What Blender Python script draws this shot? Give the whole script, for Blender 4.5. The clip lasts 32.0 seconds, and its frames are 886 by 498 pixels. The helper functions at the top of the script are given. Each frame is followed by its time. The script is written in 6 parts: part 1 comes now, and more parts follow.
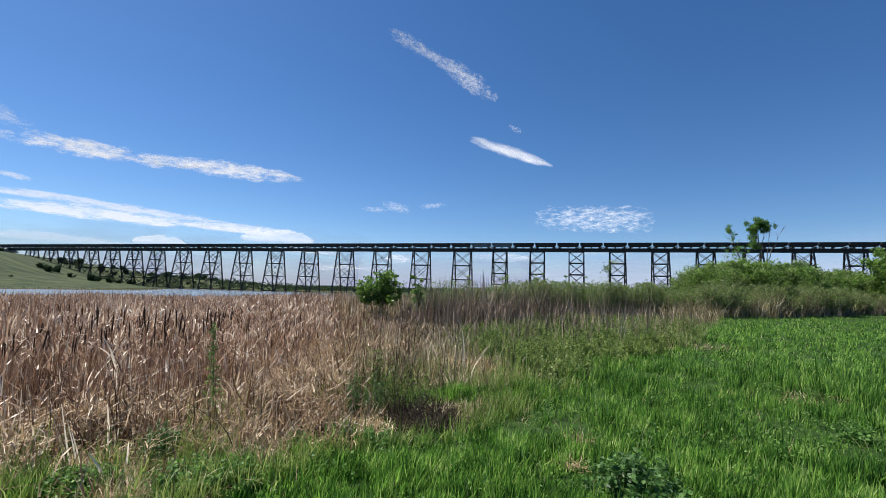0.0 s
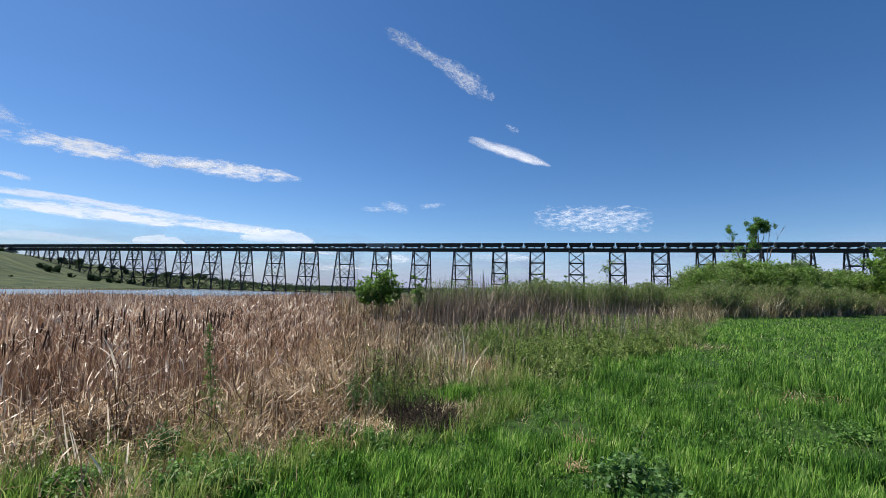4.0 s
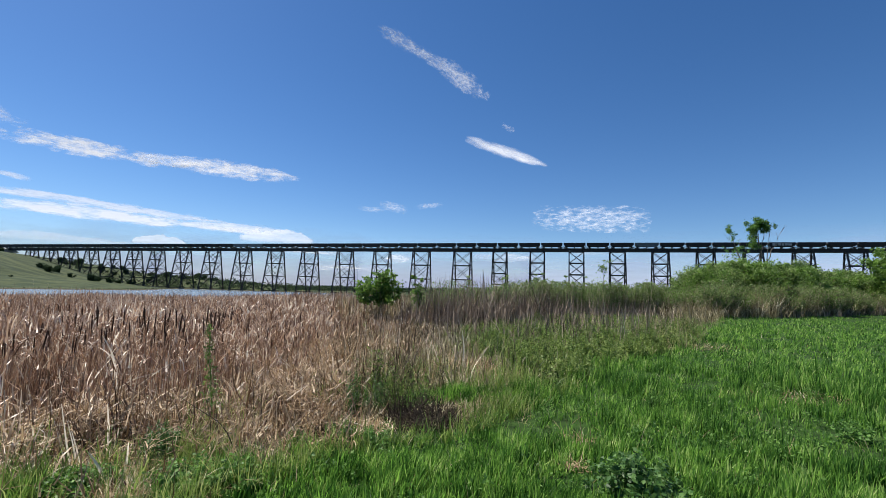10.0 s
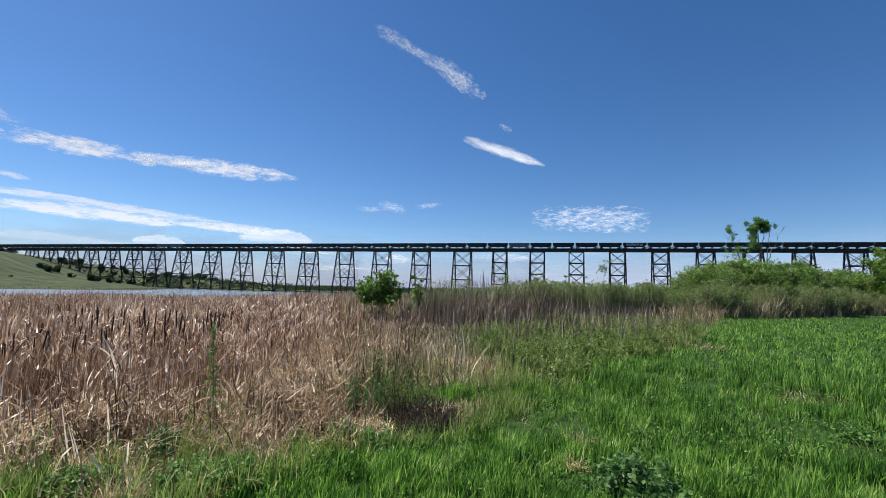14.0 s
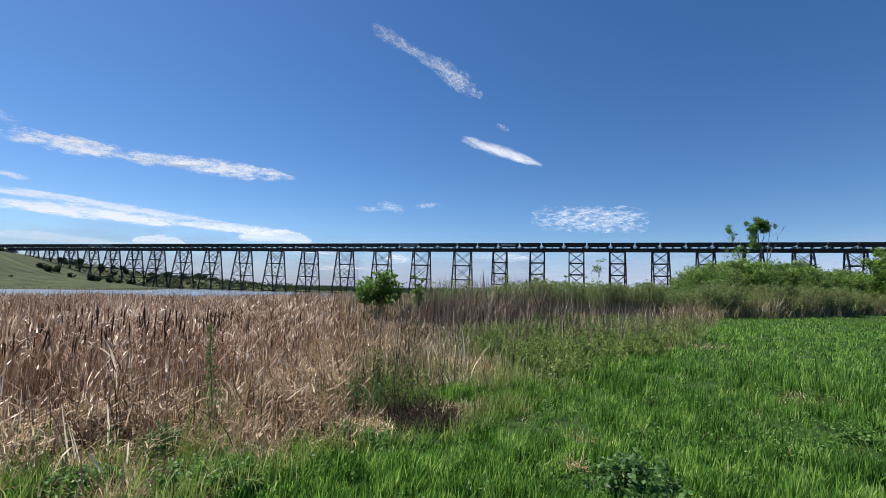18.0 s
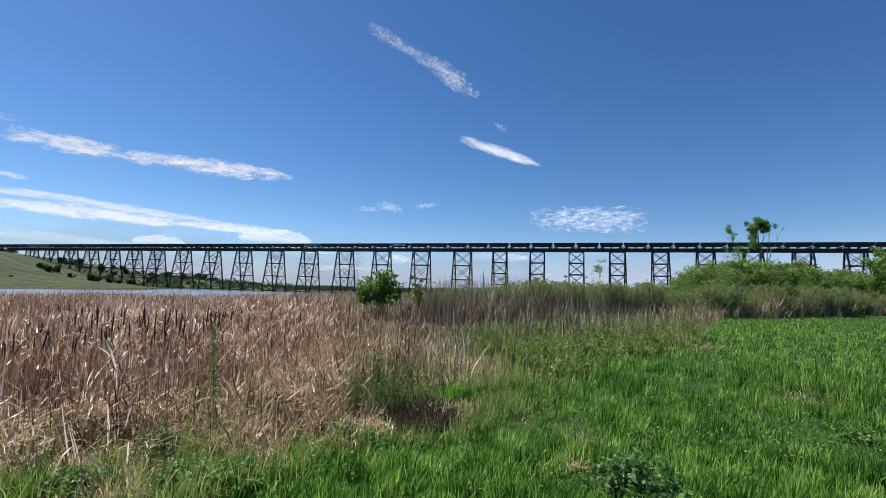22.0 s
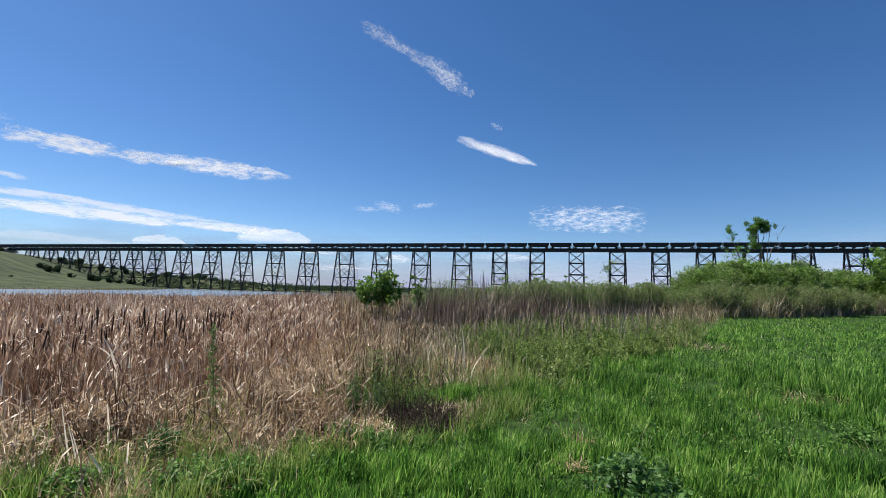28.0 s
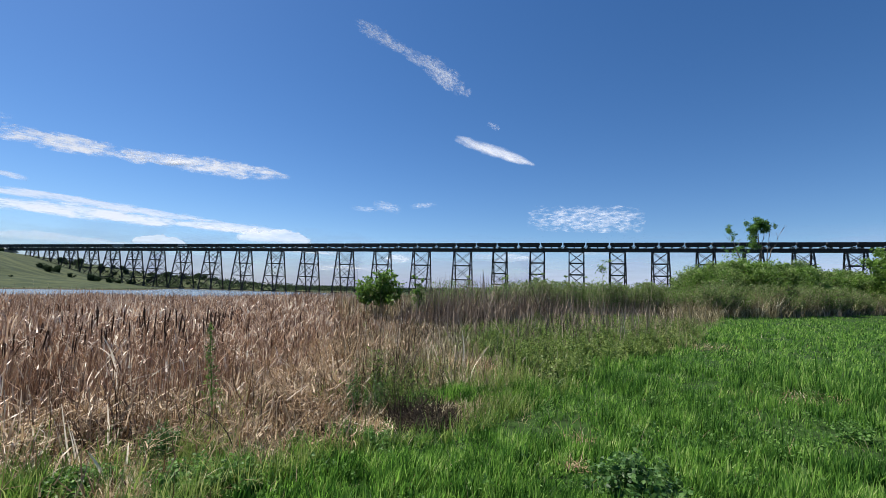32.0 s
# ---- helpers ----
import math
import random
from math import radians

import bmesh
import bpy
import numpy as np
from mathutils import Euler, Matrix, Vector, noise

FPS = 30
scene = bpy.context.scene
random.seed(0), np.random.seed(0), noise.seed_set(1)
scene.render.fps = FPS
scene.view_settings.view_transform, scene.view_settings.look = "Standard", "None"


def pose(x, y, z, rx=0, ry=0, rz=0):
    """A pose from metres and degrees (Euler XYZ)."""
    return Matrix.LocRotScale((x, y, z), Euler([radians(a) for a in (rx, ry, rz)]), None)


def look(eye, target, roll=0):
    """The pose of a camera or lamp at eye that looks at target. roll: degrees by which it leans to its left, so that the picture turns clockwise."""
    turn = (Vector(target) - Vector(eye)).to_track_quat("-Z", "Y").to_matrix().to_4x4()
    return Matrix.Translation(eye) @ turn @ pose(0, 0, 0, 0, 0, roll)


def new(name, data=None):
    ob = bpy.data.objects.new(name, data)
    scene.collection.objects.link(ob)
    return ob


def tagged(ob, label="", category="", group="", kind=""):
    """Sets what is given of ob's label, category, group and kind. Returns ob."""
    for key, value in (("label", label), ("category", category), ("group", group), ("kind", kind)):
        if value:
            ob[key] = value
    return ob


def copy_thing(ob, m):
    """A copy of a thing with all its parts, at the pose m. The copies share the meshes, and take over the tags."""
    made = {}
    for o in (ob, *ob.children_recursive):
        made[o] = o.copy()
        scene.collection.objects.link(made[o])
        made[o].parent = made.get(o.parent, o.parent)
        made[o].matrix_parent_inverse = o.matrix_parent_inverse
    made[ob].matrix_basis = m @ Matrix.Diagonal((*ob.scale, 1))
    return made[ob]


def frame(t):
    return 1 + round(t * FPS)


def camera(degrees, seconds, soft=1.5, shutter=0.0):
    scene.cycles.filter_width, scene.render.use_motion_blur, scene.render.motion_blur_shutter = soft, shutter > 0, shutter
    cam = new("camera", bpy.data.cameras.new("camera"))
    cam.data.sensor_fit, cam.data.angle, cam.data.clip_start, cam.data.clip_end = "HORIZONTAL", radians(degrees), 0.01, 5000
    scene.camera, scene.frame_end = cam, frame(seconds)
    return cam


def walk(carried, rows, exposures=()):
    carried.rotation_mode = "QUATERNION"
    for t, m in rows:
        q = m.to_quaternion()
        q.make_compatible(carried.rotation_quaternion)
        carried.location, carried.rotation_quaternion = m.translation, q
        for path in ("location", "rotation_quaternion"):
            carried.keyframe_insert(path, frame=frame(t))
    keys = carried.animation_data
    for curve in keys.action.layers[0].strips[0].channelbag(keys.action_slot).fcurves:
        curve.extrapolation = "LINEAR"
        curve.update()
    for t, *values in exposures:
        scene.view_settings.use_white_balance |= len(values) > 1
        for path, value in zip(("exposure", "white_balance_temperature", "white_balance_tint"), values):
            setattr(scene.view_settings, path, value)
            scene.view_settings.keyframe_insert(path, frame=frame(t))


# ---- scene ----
cam = camera(89.7, 32.0, soft=0.5)
EYE = 1.6
CAM = look((0, 0, EYE), (0, 10, EYE + 10 * math.tan(radians(5.497))), 1.636)
walk(cam, [(0, CAM), (32, CAM)])

# ---- sky, sun, exposure ----
SUN_AZ, SUN_EL = radians(-60), radians(56)
world = bpy.data.worlds.new("world")
scene.world = world
world.use_nodes = True
wn = world.node_tree.nodes
sky = wn.new("ShaderNodeTexSky")
sky.sky_type = "NISHITA"
sky.sun_disc = False
sky.sun_elevation, sky.sun_rotation = SUN_EL, SUN_AZ
sky.altitude, sky.air_density, sky.dust_density, sky.ozone_density = 400, 0.85, 0.22, 3.0
tone = wn.new("ShaderNodeHueSaturation")
tone.inputs["Hue"].default_value, tone.inputs["Saturation"].default_value = 0.504, 1.24
world.node_tree.links.new(sky.outputs[0], tone.inputs["Color"])
world.node_tree.links.new(tone.outputs[0], wn["Background"].inputs[0])
wn["Background"].inputs[1].default_value = 0.0715
SUN_DIR = Vector((math.sin(SUN_AZ) * math.cos(SUN_EL), math.cos(SUN_AZ) * math.cos(SUN_EL), math.sin(SUN_EL)))
sun_data = bpy.data.lights.new("sun", "SUN")
sun_data.energy, sun_data.angle, sun_data.color = 5.0, radians(0.5), (1.0, 0.95, 0.87)
sun = new("sun", sun_data)
sun.matrix_world = look(SUN_DIR * 200, (0, 0, 0))
scene.view_settings.exposure = 0.75

rng = np.random.default_rng(7)


# ---- materials ----
def nodes_of(name):
    m = bpy.data.materials.new(name)
    m.use_nodes = True
    t = m.node_tree
    return m, t.nodes, t.links, t.nodes["Principled BSDF"]


def ramp(nt, stops):
    r = nt.new("ShaderNodeValToRGB")
    e = r.color_ramp.elements
    while len(e) < len(stops):
        e.new(0.5)
    for el, (p, c) in zip(e, stops):
        el.position, el.color = p, (*c, 1)
    return r


def plain(name, c1, c2, scale=3.0, rough=0.7, metal=0.0, bump=0.3, per_object=0.0):
    """A surface with grain and stains at two scales."""
    m, nt, ln, b = nodes_of(name)
    tc = nt.new("ShaderNodeTexCoord")
    n1, n2 = nt.new("ShaderNodeTexNoise"), nt.new("ShaderNodeTexNoise")
    n1.inputs["Scale"].default_value, n2.inputs["Scale"].default_value = scale, scale * 11
    n1.inputs["Detail"].default_value, n2.inputs["Detail"].default_value = 5, 4
    for n in (n1, n2):
        ln.new(tc.outputs["Object"], n.inputs["Vector"])
    mx = nt.new("ShaderNodeMath")
    mx.operation = "MULTIPLY_ADD"
    mx.inputs[1].default_value = 0.45
    ln.new(n2.outputs[0], mx.inputs[0])
    hf = nt.new("ShaderNodeMath")
    hf.operation = "MULTIPLY"
    hf.inputs[1].default_value = 0.6
    ln.new(n1.outputs[0], hf.inputs[0])
    ln.new(hf.outputs[0], mx.inputs[2])
    r = ramp(nt, [(0.36, c1), (0.68, c2)])
    fac = mx.outputs[0]
    if per_object:
        oi, ad = nt.new("ShaderNodeObjectInfo"), nt.new("ShaderNodeMath")
        ad.operation = "MULTIPLY_ADD"
        ad.inputs[1].default_value = per_object
        ln.new(oi.outputs["Random"], ad.inputs[0])
        ln.new(fac, ad.inputs[2])
        fac = ad.outputs[0]
    ln.new(fac, r.inputs[0])
    ln.new(r.outputs[0], b.inputs["Base Color"])
    b.inputs["Roughness"].default_value, b.inputs["Metallic"].default_value = rough, metal
    if bump:
        bp = nt.new("ShaderNodeBump")
        bp.inputs["Strength"].default_value, bp.inputs["Distance"].default_value = bump, 0.02
        ln.new(n2.outputs[0], bp.inputs["Height"])
        ln.new(bp.outputs[0], b.inputs["Normal"])
    return m


def leaf(name, stops, trans=0.35, rough=0.45, big=0.35, scale=0.6, gloss=0.35):
    """Thin plant tissue: each blade or leaf its own tone, drifts of tone over metres, light passing through."""
    m, nt, ln, b = nodes_of(name)
    ge, tc, no = nt.new("ShaderNodeNewGeometry"), nt.new("ShaderNodeTexCoord"), nt.new("ShaderNodeTexNoise")
    no.inputs["Scale"].default_value, no.inputs["Detail"].default_value = scale, 4
    ln.new(tc.outputs["Object"], no.inputs["Vector"])
    a, c = nt.new("ShaderNodeMath"), nt.new("ShaderNodeMath")
    a.operation = c.operation = "MULTIPLY_ADD"
    a.inputs[1].default_value, a.inputs[2].default_value = 1 - big, -big * 1.3
    ln.new(ge.outputs["Random Per Island"], a.inputs[0])
    c.inputs[1].default_value = big * 3.6
    ln.new(no.outputs[0], c.inputs[0])
    ln.new(a.outputs[0], c.inputs[2])
    r = ramp(nt, stops)
    ln.new(c.outputs[0], r.inputs[0])
    ln.new(r.outputs[0], b.inputs["Base Color"])
    b.inputs["Roughness"].default_value = rough
    b.inputs["Specular IOR Level"].default_value = gloss
    tr, mx = nt.new("ShaderNodeBsdfTranslucent"), nt.new("ShaderNodeMixShader")
    ln.new(r.outputs[0], tr.inputs[0])
    mx.inputs[0].default_value = trans
    ln.new(b.outputs[0], mx.inputs[1])
    ln.new(tr.outputs[0], mx.inputs[2])
    ln.new(mx.outputs[0], nt["Material Output"].inputs[0])
    return m


M_GRASS = leaf("grass_blade", [(0.0, (0.008, 0.032, 0.004)), (0.4, (0.05, 0.142, 0.022)), (0.73, (0.21, 0.4, 0.064)), (1.0, (0.46, 0.57, 0.2))], 0.57, rough=0.45, big=0.46, scale=3.0, gloss=0.14)
M_REED = leaf("dry_reed", [(0.0, (0.035, 0.018, 0.012)), (0.4, (0.22, 0.124, 0.078)), (0.69, (0.54, 0.375, 0.255)), (0.94, (0.94, 0.86, 0.71))], 0.28, big=0.3, scale=0.7)
M_STRAW = leaf("bleached_straw", [(0.0, (0.27, 0.155, 0.075)), (0.5, (0.52, 0.39, 0.24)), (1.0, (0.85, 0.76, 0.59))], 0.45, scale=0.8)
M_LITTER = leaf("brown_litter", [(0.0, (0.035, 0.015, 0.008)), (0.35, (0.185, 0.116, 0.06)), (0.77, (0.52, 0.38, 0.228)), (1.0, (0.91, 0.81, 0.64))], 0.26, big=0.42, scale=1.6)
M_MAT = leaf("matted_straw", [(0.0, (0.045, 0.025, 0.012)), (0.3, (0.29, 0.186, 0.096)), (0.6, (0.66, 0.51, 0.315)), (1.0, (0.96, 0.87, 0.7))], 0.32, big=0.42, scale=1.8)
M_LEAF = leaf("shrub_leaf", [(0.0, (0.035, 0.066, 0.02)), (0.5, (0.145, 0.228, 0.06)), (1.0, (0.33, 0.42, 0.155))], 0.5, big=0.45, scale=1.3)
M_LEAF_B = leaf("bright_leaf", [(0.0, (0.03, 0.07, 0.012)), (0.5, (0.125, 0.228, 0.038)), (1.0, (0.26, 0.4, 0.09))], 0.5, big=0.45, scale=1.3)
M_RANK = leaf("rank_grass_blade", [(0.0, (0.022, 0.048, 0.008)), (0.5, (0.16, 0.26, 0.048)), (1.0, (0.45, 0.47, 0.18))], 0.45, scale=0.7)
M_WEED_B = leaf("light_weed_leaf", [(0.0, (0.018, 0.04, 0.01)), (0.5, (0.175, 0.25, 0.06)), (1.0, (0.4, 0.48, 0.165))], 0.42, big=0.45, scale=3, gloss=0.2)
# dark leaf green with the blue of aerial haze mixed into the colour
M_WOODS = leaf("hazed_leaf", [(0.0, (0.03, 0.05, 0.026)), (0.5, (0.055, 0.085, 0.042)), (1.0, (0.085, 0.12, 0.06))], 0.2, rough=0.9, scale=0.05, gloss=0.03)
M_OLIVE = leaf("dull_leaf", [(0.0, (0.03, 0.055, 0.015)), (0.5, (0.085, 0.125, 0.035)), (1.0, (0.2, 0.24, 0.08))], 0.35, rough=0.7, scale=2, gloss=0.1)
M_TWIG = leaf("dark_twig", [(0.0, (0.025, 0.018, 0.014)), (0.6, (0.08, 0.06, 0.045)), (1.0, (0.22, 0.18, 0.13))], 0.0, 0.85, gloss=0.1)
M_BUSH = leaf("bush_leaf", [(0.0, (0.035, 0.08, 0.014)), (0.5, (0.1, 0.2, 0.032)), (1.0, (0.23, 0.37, 0.075))], 0.42, scale=0.8)
M_BLEACH = leaf("bleached_stalk", [(0.0, (0.5, 0.41, 0.3)), (0.5, (0.8, 0.72, 0.59)), (1.0, (0.94, 0.9, 0.82))], 0.66, scale=3)
M_DRAB = leaf("drab_marsh_grass", [(0.0, (0.03, 0.027, 0.012)), (0.35, (0.14, 0.118, 0.055)), (0.7, (0.38, 0.325, 0.18)), (0.92, (0.8, 0.73, 0.54))], 0.3, big=0.42, scale=1.0)
M_CANE = leaf("thicket_cane", [(0.0, (0.05, 0.038, 0.028)), (0.5, (0.26, 0.198, 0.15)), (1.0, (0.56, 0.47, 0.375))], 0.0, 0.8, gloss=0.2)
M_WEED = leaf("weed_leaf", [(0.0, (0.04, 0.1, 0.018)), (0.5, (0.125, 0.265, 0.05)), (1.0, (0.26, 0.43, 0.1))], 0.46, rough=0.5, scale=2, gloss=0.25)
M_NETTLE = leaf("nettle_leaf", [(0.0, (0.025, 0.065, 0.014)), (0.5, (0.105, 0.225, 0.045)), (1.0, (0.24, 0.4, 0.1))], 0.42, rough=0.5, scale=2, gloss=0.25)
M_WEED_D = leaf("dark_weed_leaf", [(0.0, (0.02, 0.055, 0.014)), (0.5, (0.062, 0.145, 0.035)), (1.0, (0.16, 0.27, 0.08))], 0.34, rough=0.5, scale=2, gloss=0.25)
M_STEM = leaf("woody_stem", [(0.0, (0.1, 0.085, 0.05)), (0.5, (0.28, 0.245, 0.155)), (1.0, (0.6, 0.54, 0.4))], 0.0, 0.8, gloss=0.2)
M_HEAD = plain("cattail_head", (0.035, 0.018, 0.01), (0.08, 0.042, 0.022), 20, 0.95)
M_BARK = plain("bark", (0.08, 0.06, 0.045), (0.2, 0.16, 0.125), 4, 0.9, bump=0.8)
M_STEEL = plain("weathered_steel", (0.012, 0.013, 0.016), (0.034, 0.033, 0.034), 0.8, 0.55, 0.5, per_object=0.15)
M_CONC = plain("concrete", (0.16, 0.15, 0.14), (0.33, 0.31, 0.28), 0.7, 0.9)
M_TIE = plain("creosoted_timber", (0.02, 0.017, 0.015), (0.06, 0.05, 0.042), 2, 0.9)
M_RAIL = plain("rail_steel", (0.12, 0.09, 0.07), (0.3, 0.27, 0.25), 2, 0.4, 0.8)
M_CAR = plain("black_car_paint", (0.006, 0.006, 0.008), (0.02, 0.017, 0.017), 0.5, 0.7, 0.0, per_object=0.2)
M_CARG = plain("grey_car_paint", (0.07, 0.085, 0.10), (0.13, 0.15, 0.17), 0.5, 0.5, 0.0)
M_PAINT = plain("faded_paint", (0.2, 0.21, 0.22), (0.42, 0.42, 0.41), 1.5, 0.7)
M_COAL = plain("coal", (0.008, 0.008, 0.009), (0.03, 0.03, 0.03), 3, 0.6, bump=1.0)
M_BALLAST = plain("ballast", (0.14, 0.13, 0.12), (0.36, 0.34, 0.31), 2, 0.95, bump=1.0)


# ---- mesh tools ----
def mesh_of(name, verts, faces, mat, smooth=False):
    me = bpy.data.meshes.new(name)
    me.from_pydata(verts, [], faces)
    if smooth:
        me.polygons.foreach_set("use_smooth", [True] * len(me.polygons))
    me.materials.append(mat)
    return me


def fast_mesh(name, verts, loops, sizes, mat, smooth=True):
    """A large mesh straight from arrays."""
    me = bpy.data.meshes.new(name)
    me.vertices.add(len(verts))
    me.vertices.foreach_set("co", np.ascontiguousarray(verts, dtype=np.float32).ravel())
    me.loops.add(len(loops))
    me.loops.foreach_set("vertex_index", np.ascontiguousarray(loops, dtype=np.int32))
    me.polygons.add(len(sizes))
    starts = np.concatenate(([0], np.cumsum(sizes)[:-1])).astype(np.int32)
    me.polygons.foreach_set("loop_start", starts)
    me.polygons.foreach_set("use_smooth", np.full(len(sizes), smooth))
    me.materials.append(mat)
    me.update(calc_edges=True)
    return me


def part(name, me, parent, label=""):
    ob = new(name, me)
    ob.parent = parent
    if label:
        tagged(ob, label)
    return ob


def bm_mesh(name, bm, mat, smooth=False):
    me = bpy.data.meshes.new(name)
    bm.to_mesh(me)
    bm.free()
    if smooth:
        me.polygons.foreach_set("use_smooth", [True] * len(me.polygons))
    me.materials.append(mat)
    return me


def box(bm, x0, x1, y0, y1, z0, z1):
    c = [bm.verts.new((x, y, z)) for z in (z0, z1) for y in (y0, y1) for x in (x0, x1)]
    for f in ((0, 2, 3, 1), (4, 5, 7, 6), (0, 1, 5, 4), (2, 6, 7, 3), (0, 4, 6, 2), (1, 3, 7, 5)):
        bm.faces.new([c[i] for i in f])


def beam(bm, p, q, w, d):
    """A rolled section from p to q: two flanges and a web."""
    p, q = Vector(p), Vector(q)
    ax = (q - p).normalized()
    side = ax.cross(Vector((0, 0, 1)))
    side = side.normalized() if side.length > 1e-3 else Vector((1, 0, 0))
    up = side.cross(ax)
    def slab(a0, a1, b0, b1):
        c = [bm.verts.new(e + side * a + up * b) for e in (p, q) for a, b in ((a0, b0), (a1, b0), (a1, b1), (a0, b1))]
        for f in ((3, 2, 1, 0), (4, 5, 6, 7), (0, 1, 5, 4), (1, 2, 6, 5), (2, 3, 7, 6), (3, 0, 4, 7)):
            bm.faces.new([c[i] for i in f])
    t = min(w, d) * 0.22
    slab(-w / 2, w / 2, d / 2 - t, d / 2)
    slab(-w / 2, w / 2, -d / 2, -d / 2 + t)
    slab(-t / 2, t / 2, -d / 2 + t, d / 2 - t)


def strips(base, height, width, yaw, lean, bend, segs, side=None):
    """Tapered blades. base (N,3); height, width, yaw of the bend, lean and bend in radians."""
    n = len(base)
    out = np.empty((n, 2 * segs + 1, 3))
    d = np.stack([np.cos(yaw), np.sin(yaw)], 1)
    if side is None:
        side = yaw + np.pi / 2 + rng.normal(0, 0.6, n)
    s = np.stack([np.cos(side), np.sin(side)], 1)
    pos = base.astype(float).copy()
    step = height / segs
    for k in range(segs + 1):
        w = width * (1 - (k / segs) ** 1.6) * 0.5
        if k < segs:
            out[:, 2 * k, :2], out[:, 2 * k, 2] = pos[:, :2] - s * w[:, None], pos[:, 2]
            out[:, 2 * k + 1, :2], out[:, 2 * k + 1, 2] = pos[:, :2] + s * w[:, None], pos[:, 2]
        else:
            out[:, 2 * k] = pos
        ang = lean + bend * (k + 0.5) / segs
        pos[:, :2] += d * (np.sin(ang) * step)[:, None]
        pos[:, 2] += np.cos(ang) * step
    v0 = (np.arange(n) * (2 * segs + 1))[:, None]
    pat, sz = [], []
    for k in range(segs - 1):
        pat += [2 * k, 2 * k + 1, 2 * k + 3, 2 * k + 2]
        sz.append(4)
    pat += [2 * segs - 2, 2 * segs - 1, 2 * segs]
    sz.append(3)
    loops = (v0 + np.array(pat)[None]).ravel()
    return out.reshape(-1, 3), loops, np.tile(sz, n)


def leaves(centre, size, normal_up=0.5, ratio=0.55):
    """Small pointed leaves, four corners folded along the rib, at the given centres."""
    n = len(centre)
    yaw, pit = rng.uniform(0, 2 * np.pi, n), rng.normal(0, 1 - normal_up * 0.6, n)
    a = np.stack([np.cos(yaw) * np.cos(pit), np.sin(yaw) * np.cos(pit), np.sin(pit)], 1)
    t = rng.normal(0, 1, (n, 3)) + np.array([0, 0, normal_up * 2])
    b = np.cross(a, t)
    b /= np.linalg.norm(b, axis=1)[:, None] + 1e-9
    c = np.cross(b, a)
    L, Wd = size[:, None], (size * ratio)[:, None]
    v = np.stack([centre - a * L * 0.5, centre + b * Wd * 0.5 + c * Wd * 0.12, centre + a * L * 0.5, centre - b * Wd * 0.5 + c * Wd * 0.12], 1)
    loops = ((np.arange(n) * 4)[:, None] + np.array([0, 1, 2, 0, 2, 3])[None]).ravel()
    return v.reshape(-1, 3), loops, np.full(2 * n, 3)


def tubes(paths, radii, sides=5):
    """Tapered round limbs along polylines."""
    vs, ls, ss, off = [], [], [], 0
    for pts, rad in zip(paths, radii):
        pts = np.asarray(pts, float)
        n = len(pts)
        tan = np.gradient(pts, axis=0)
        tan /= np.linalg.norm(tan, axis=1)[:, None] + 1e-9
        ref = np.where(np.abs(tan[:, 2:3]) > 0.9, [[1.0, 0, 0]], [[0, 0, 1.0]])
        u = np.cross(tan, ref)
        u /= np.linalg.norm(u, axis=1)[:, None] + 1e-9
        w = np.cross(tan, u)
        a = np.arange(sides) * 2 * np.pi / sides
        r = np.asarray(rad, float)[:, None, None]
        v = pts[:, None] + r * (np.cos(a)[None, :, None] * u[:, None] + np.sin(a)[None, :, None] * w[:, None])
        vs.append(v.reshape(-1, 3))
        i, j = np.meshgrid(np.arange(n - 1), np.arange(sides), indexing="ij")
        k = (j + 1) % sides
        q = np.stack([i * sides + j, i * sides + k, (i + 1) * sides + k, (i + 1) * sides + j], -1).reshape(-1)
        ls.append(q + off)
        ss.append(np.full((n - 1) * sides, 4))
        off += n * sides
    return np.concatenate(vs), np.concatenate(ls), np.concatenate(ss)


# ---- the plan ----
# Bridge axis: s metres along it, d metres across, from the foot nearest the camera.
PSI = 0.2785
CP, SP = math.cos(PSI), math.sin(PSI)
D = 338.2
WATER = -2.75


def to_world(s, d):
    return s * CP + d * SP, -s * SP + d * CP


def to_bridge(x, y):
    return x * CP - y * SP, x * SP + y * CP


def smooth(a, b, x):
    t = np.clip((x - a) / (b - a), 0, 1)
    return t * t * (3 - 2 * t)


# edge of the mown field: meadow on its right-hand side, rough growth beyond it
EDGE = np.array([(-14, -6), (-2.0, 2.3), (-1.7, 3.2), (-1.4, 3.7), (-0.98, 4.2), (-0.45, 4.55), (0.1, 4.9), (0.75, 5.6), (1.9, 7.0), (3.5, 10.1), (7.7, 14.2), (13, 22.5), (24, 37), (60, 62), (120, 95)])


def edge_dist(x, y):
    """Metres beyond the field's edge; negative on the meadow."""
    best, sign = np.full(np.shape(x), 1e9), np.ones(np.shape(x))
    for (ax, ay), (bx, by) in zip(EDGE[:-1], EDGE[1:]):
        ux, uy = bx - ax, by - ay
        t = np.clip(((x - ax) * ux + (y - ay) * uy) / (ux * ux + uy * uy), 0, 1)
        dx, dy = x - ax - t * ux, y - ay - t * uy
        dist = np.hypot(dx, dy)
        near = dist < best
        best = np.where(near, dist, best)
        sign = np.where(near, np.sign(ux * (y - ay) - uy * (x - ax)), sign)
    return best * sign


def wave(x, y, k, a):
    return a * (np.sin(x * k + 1.3 * np.sin(y * k * 0.7)) * np.cos(y * k * 1.1 + 0.8) + 0.5 * np.sin(x * k * 2.3 + y * k * 1.9))


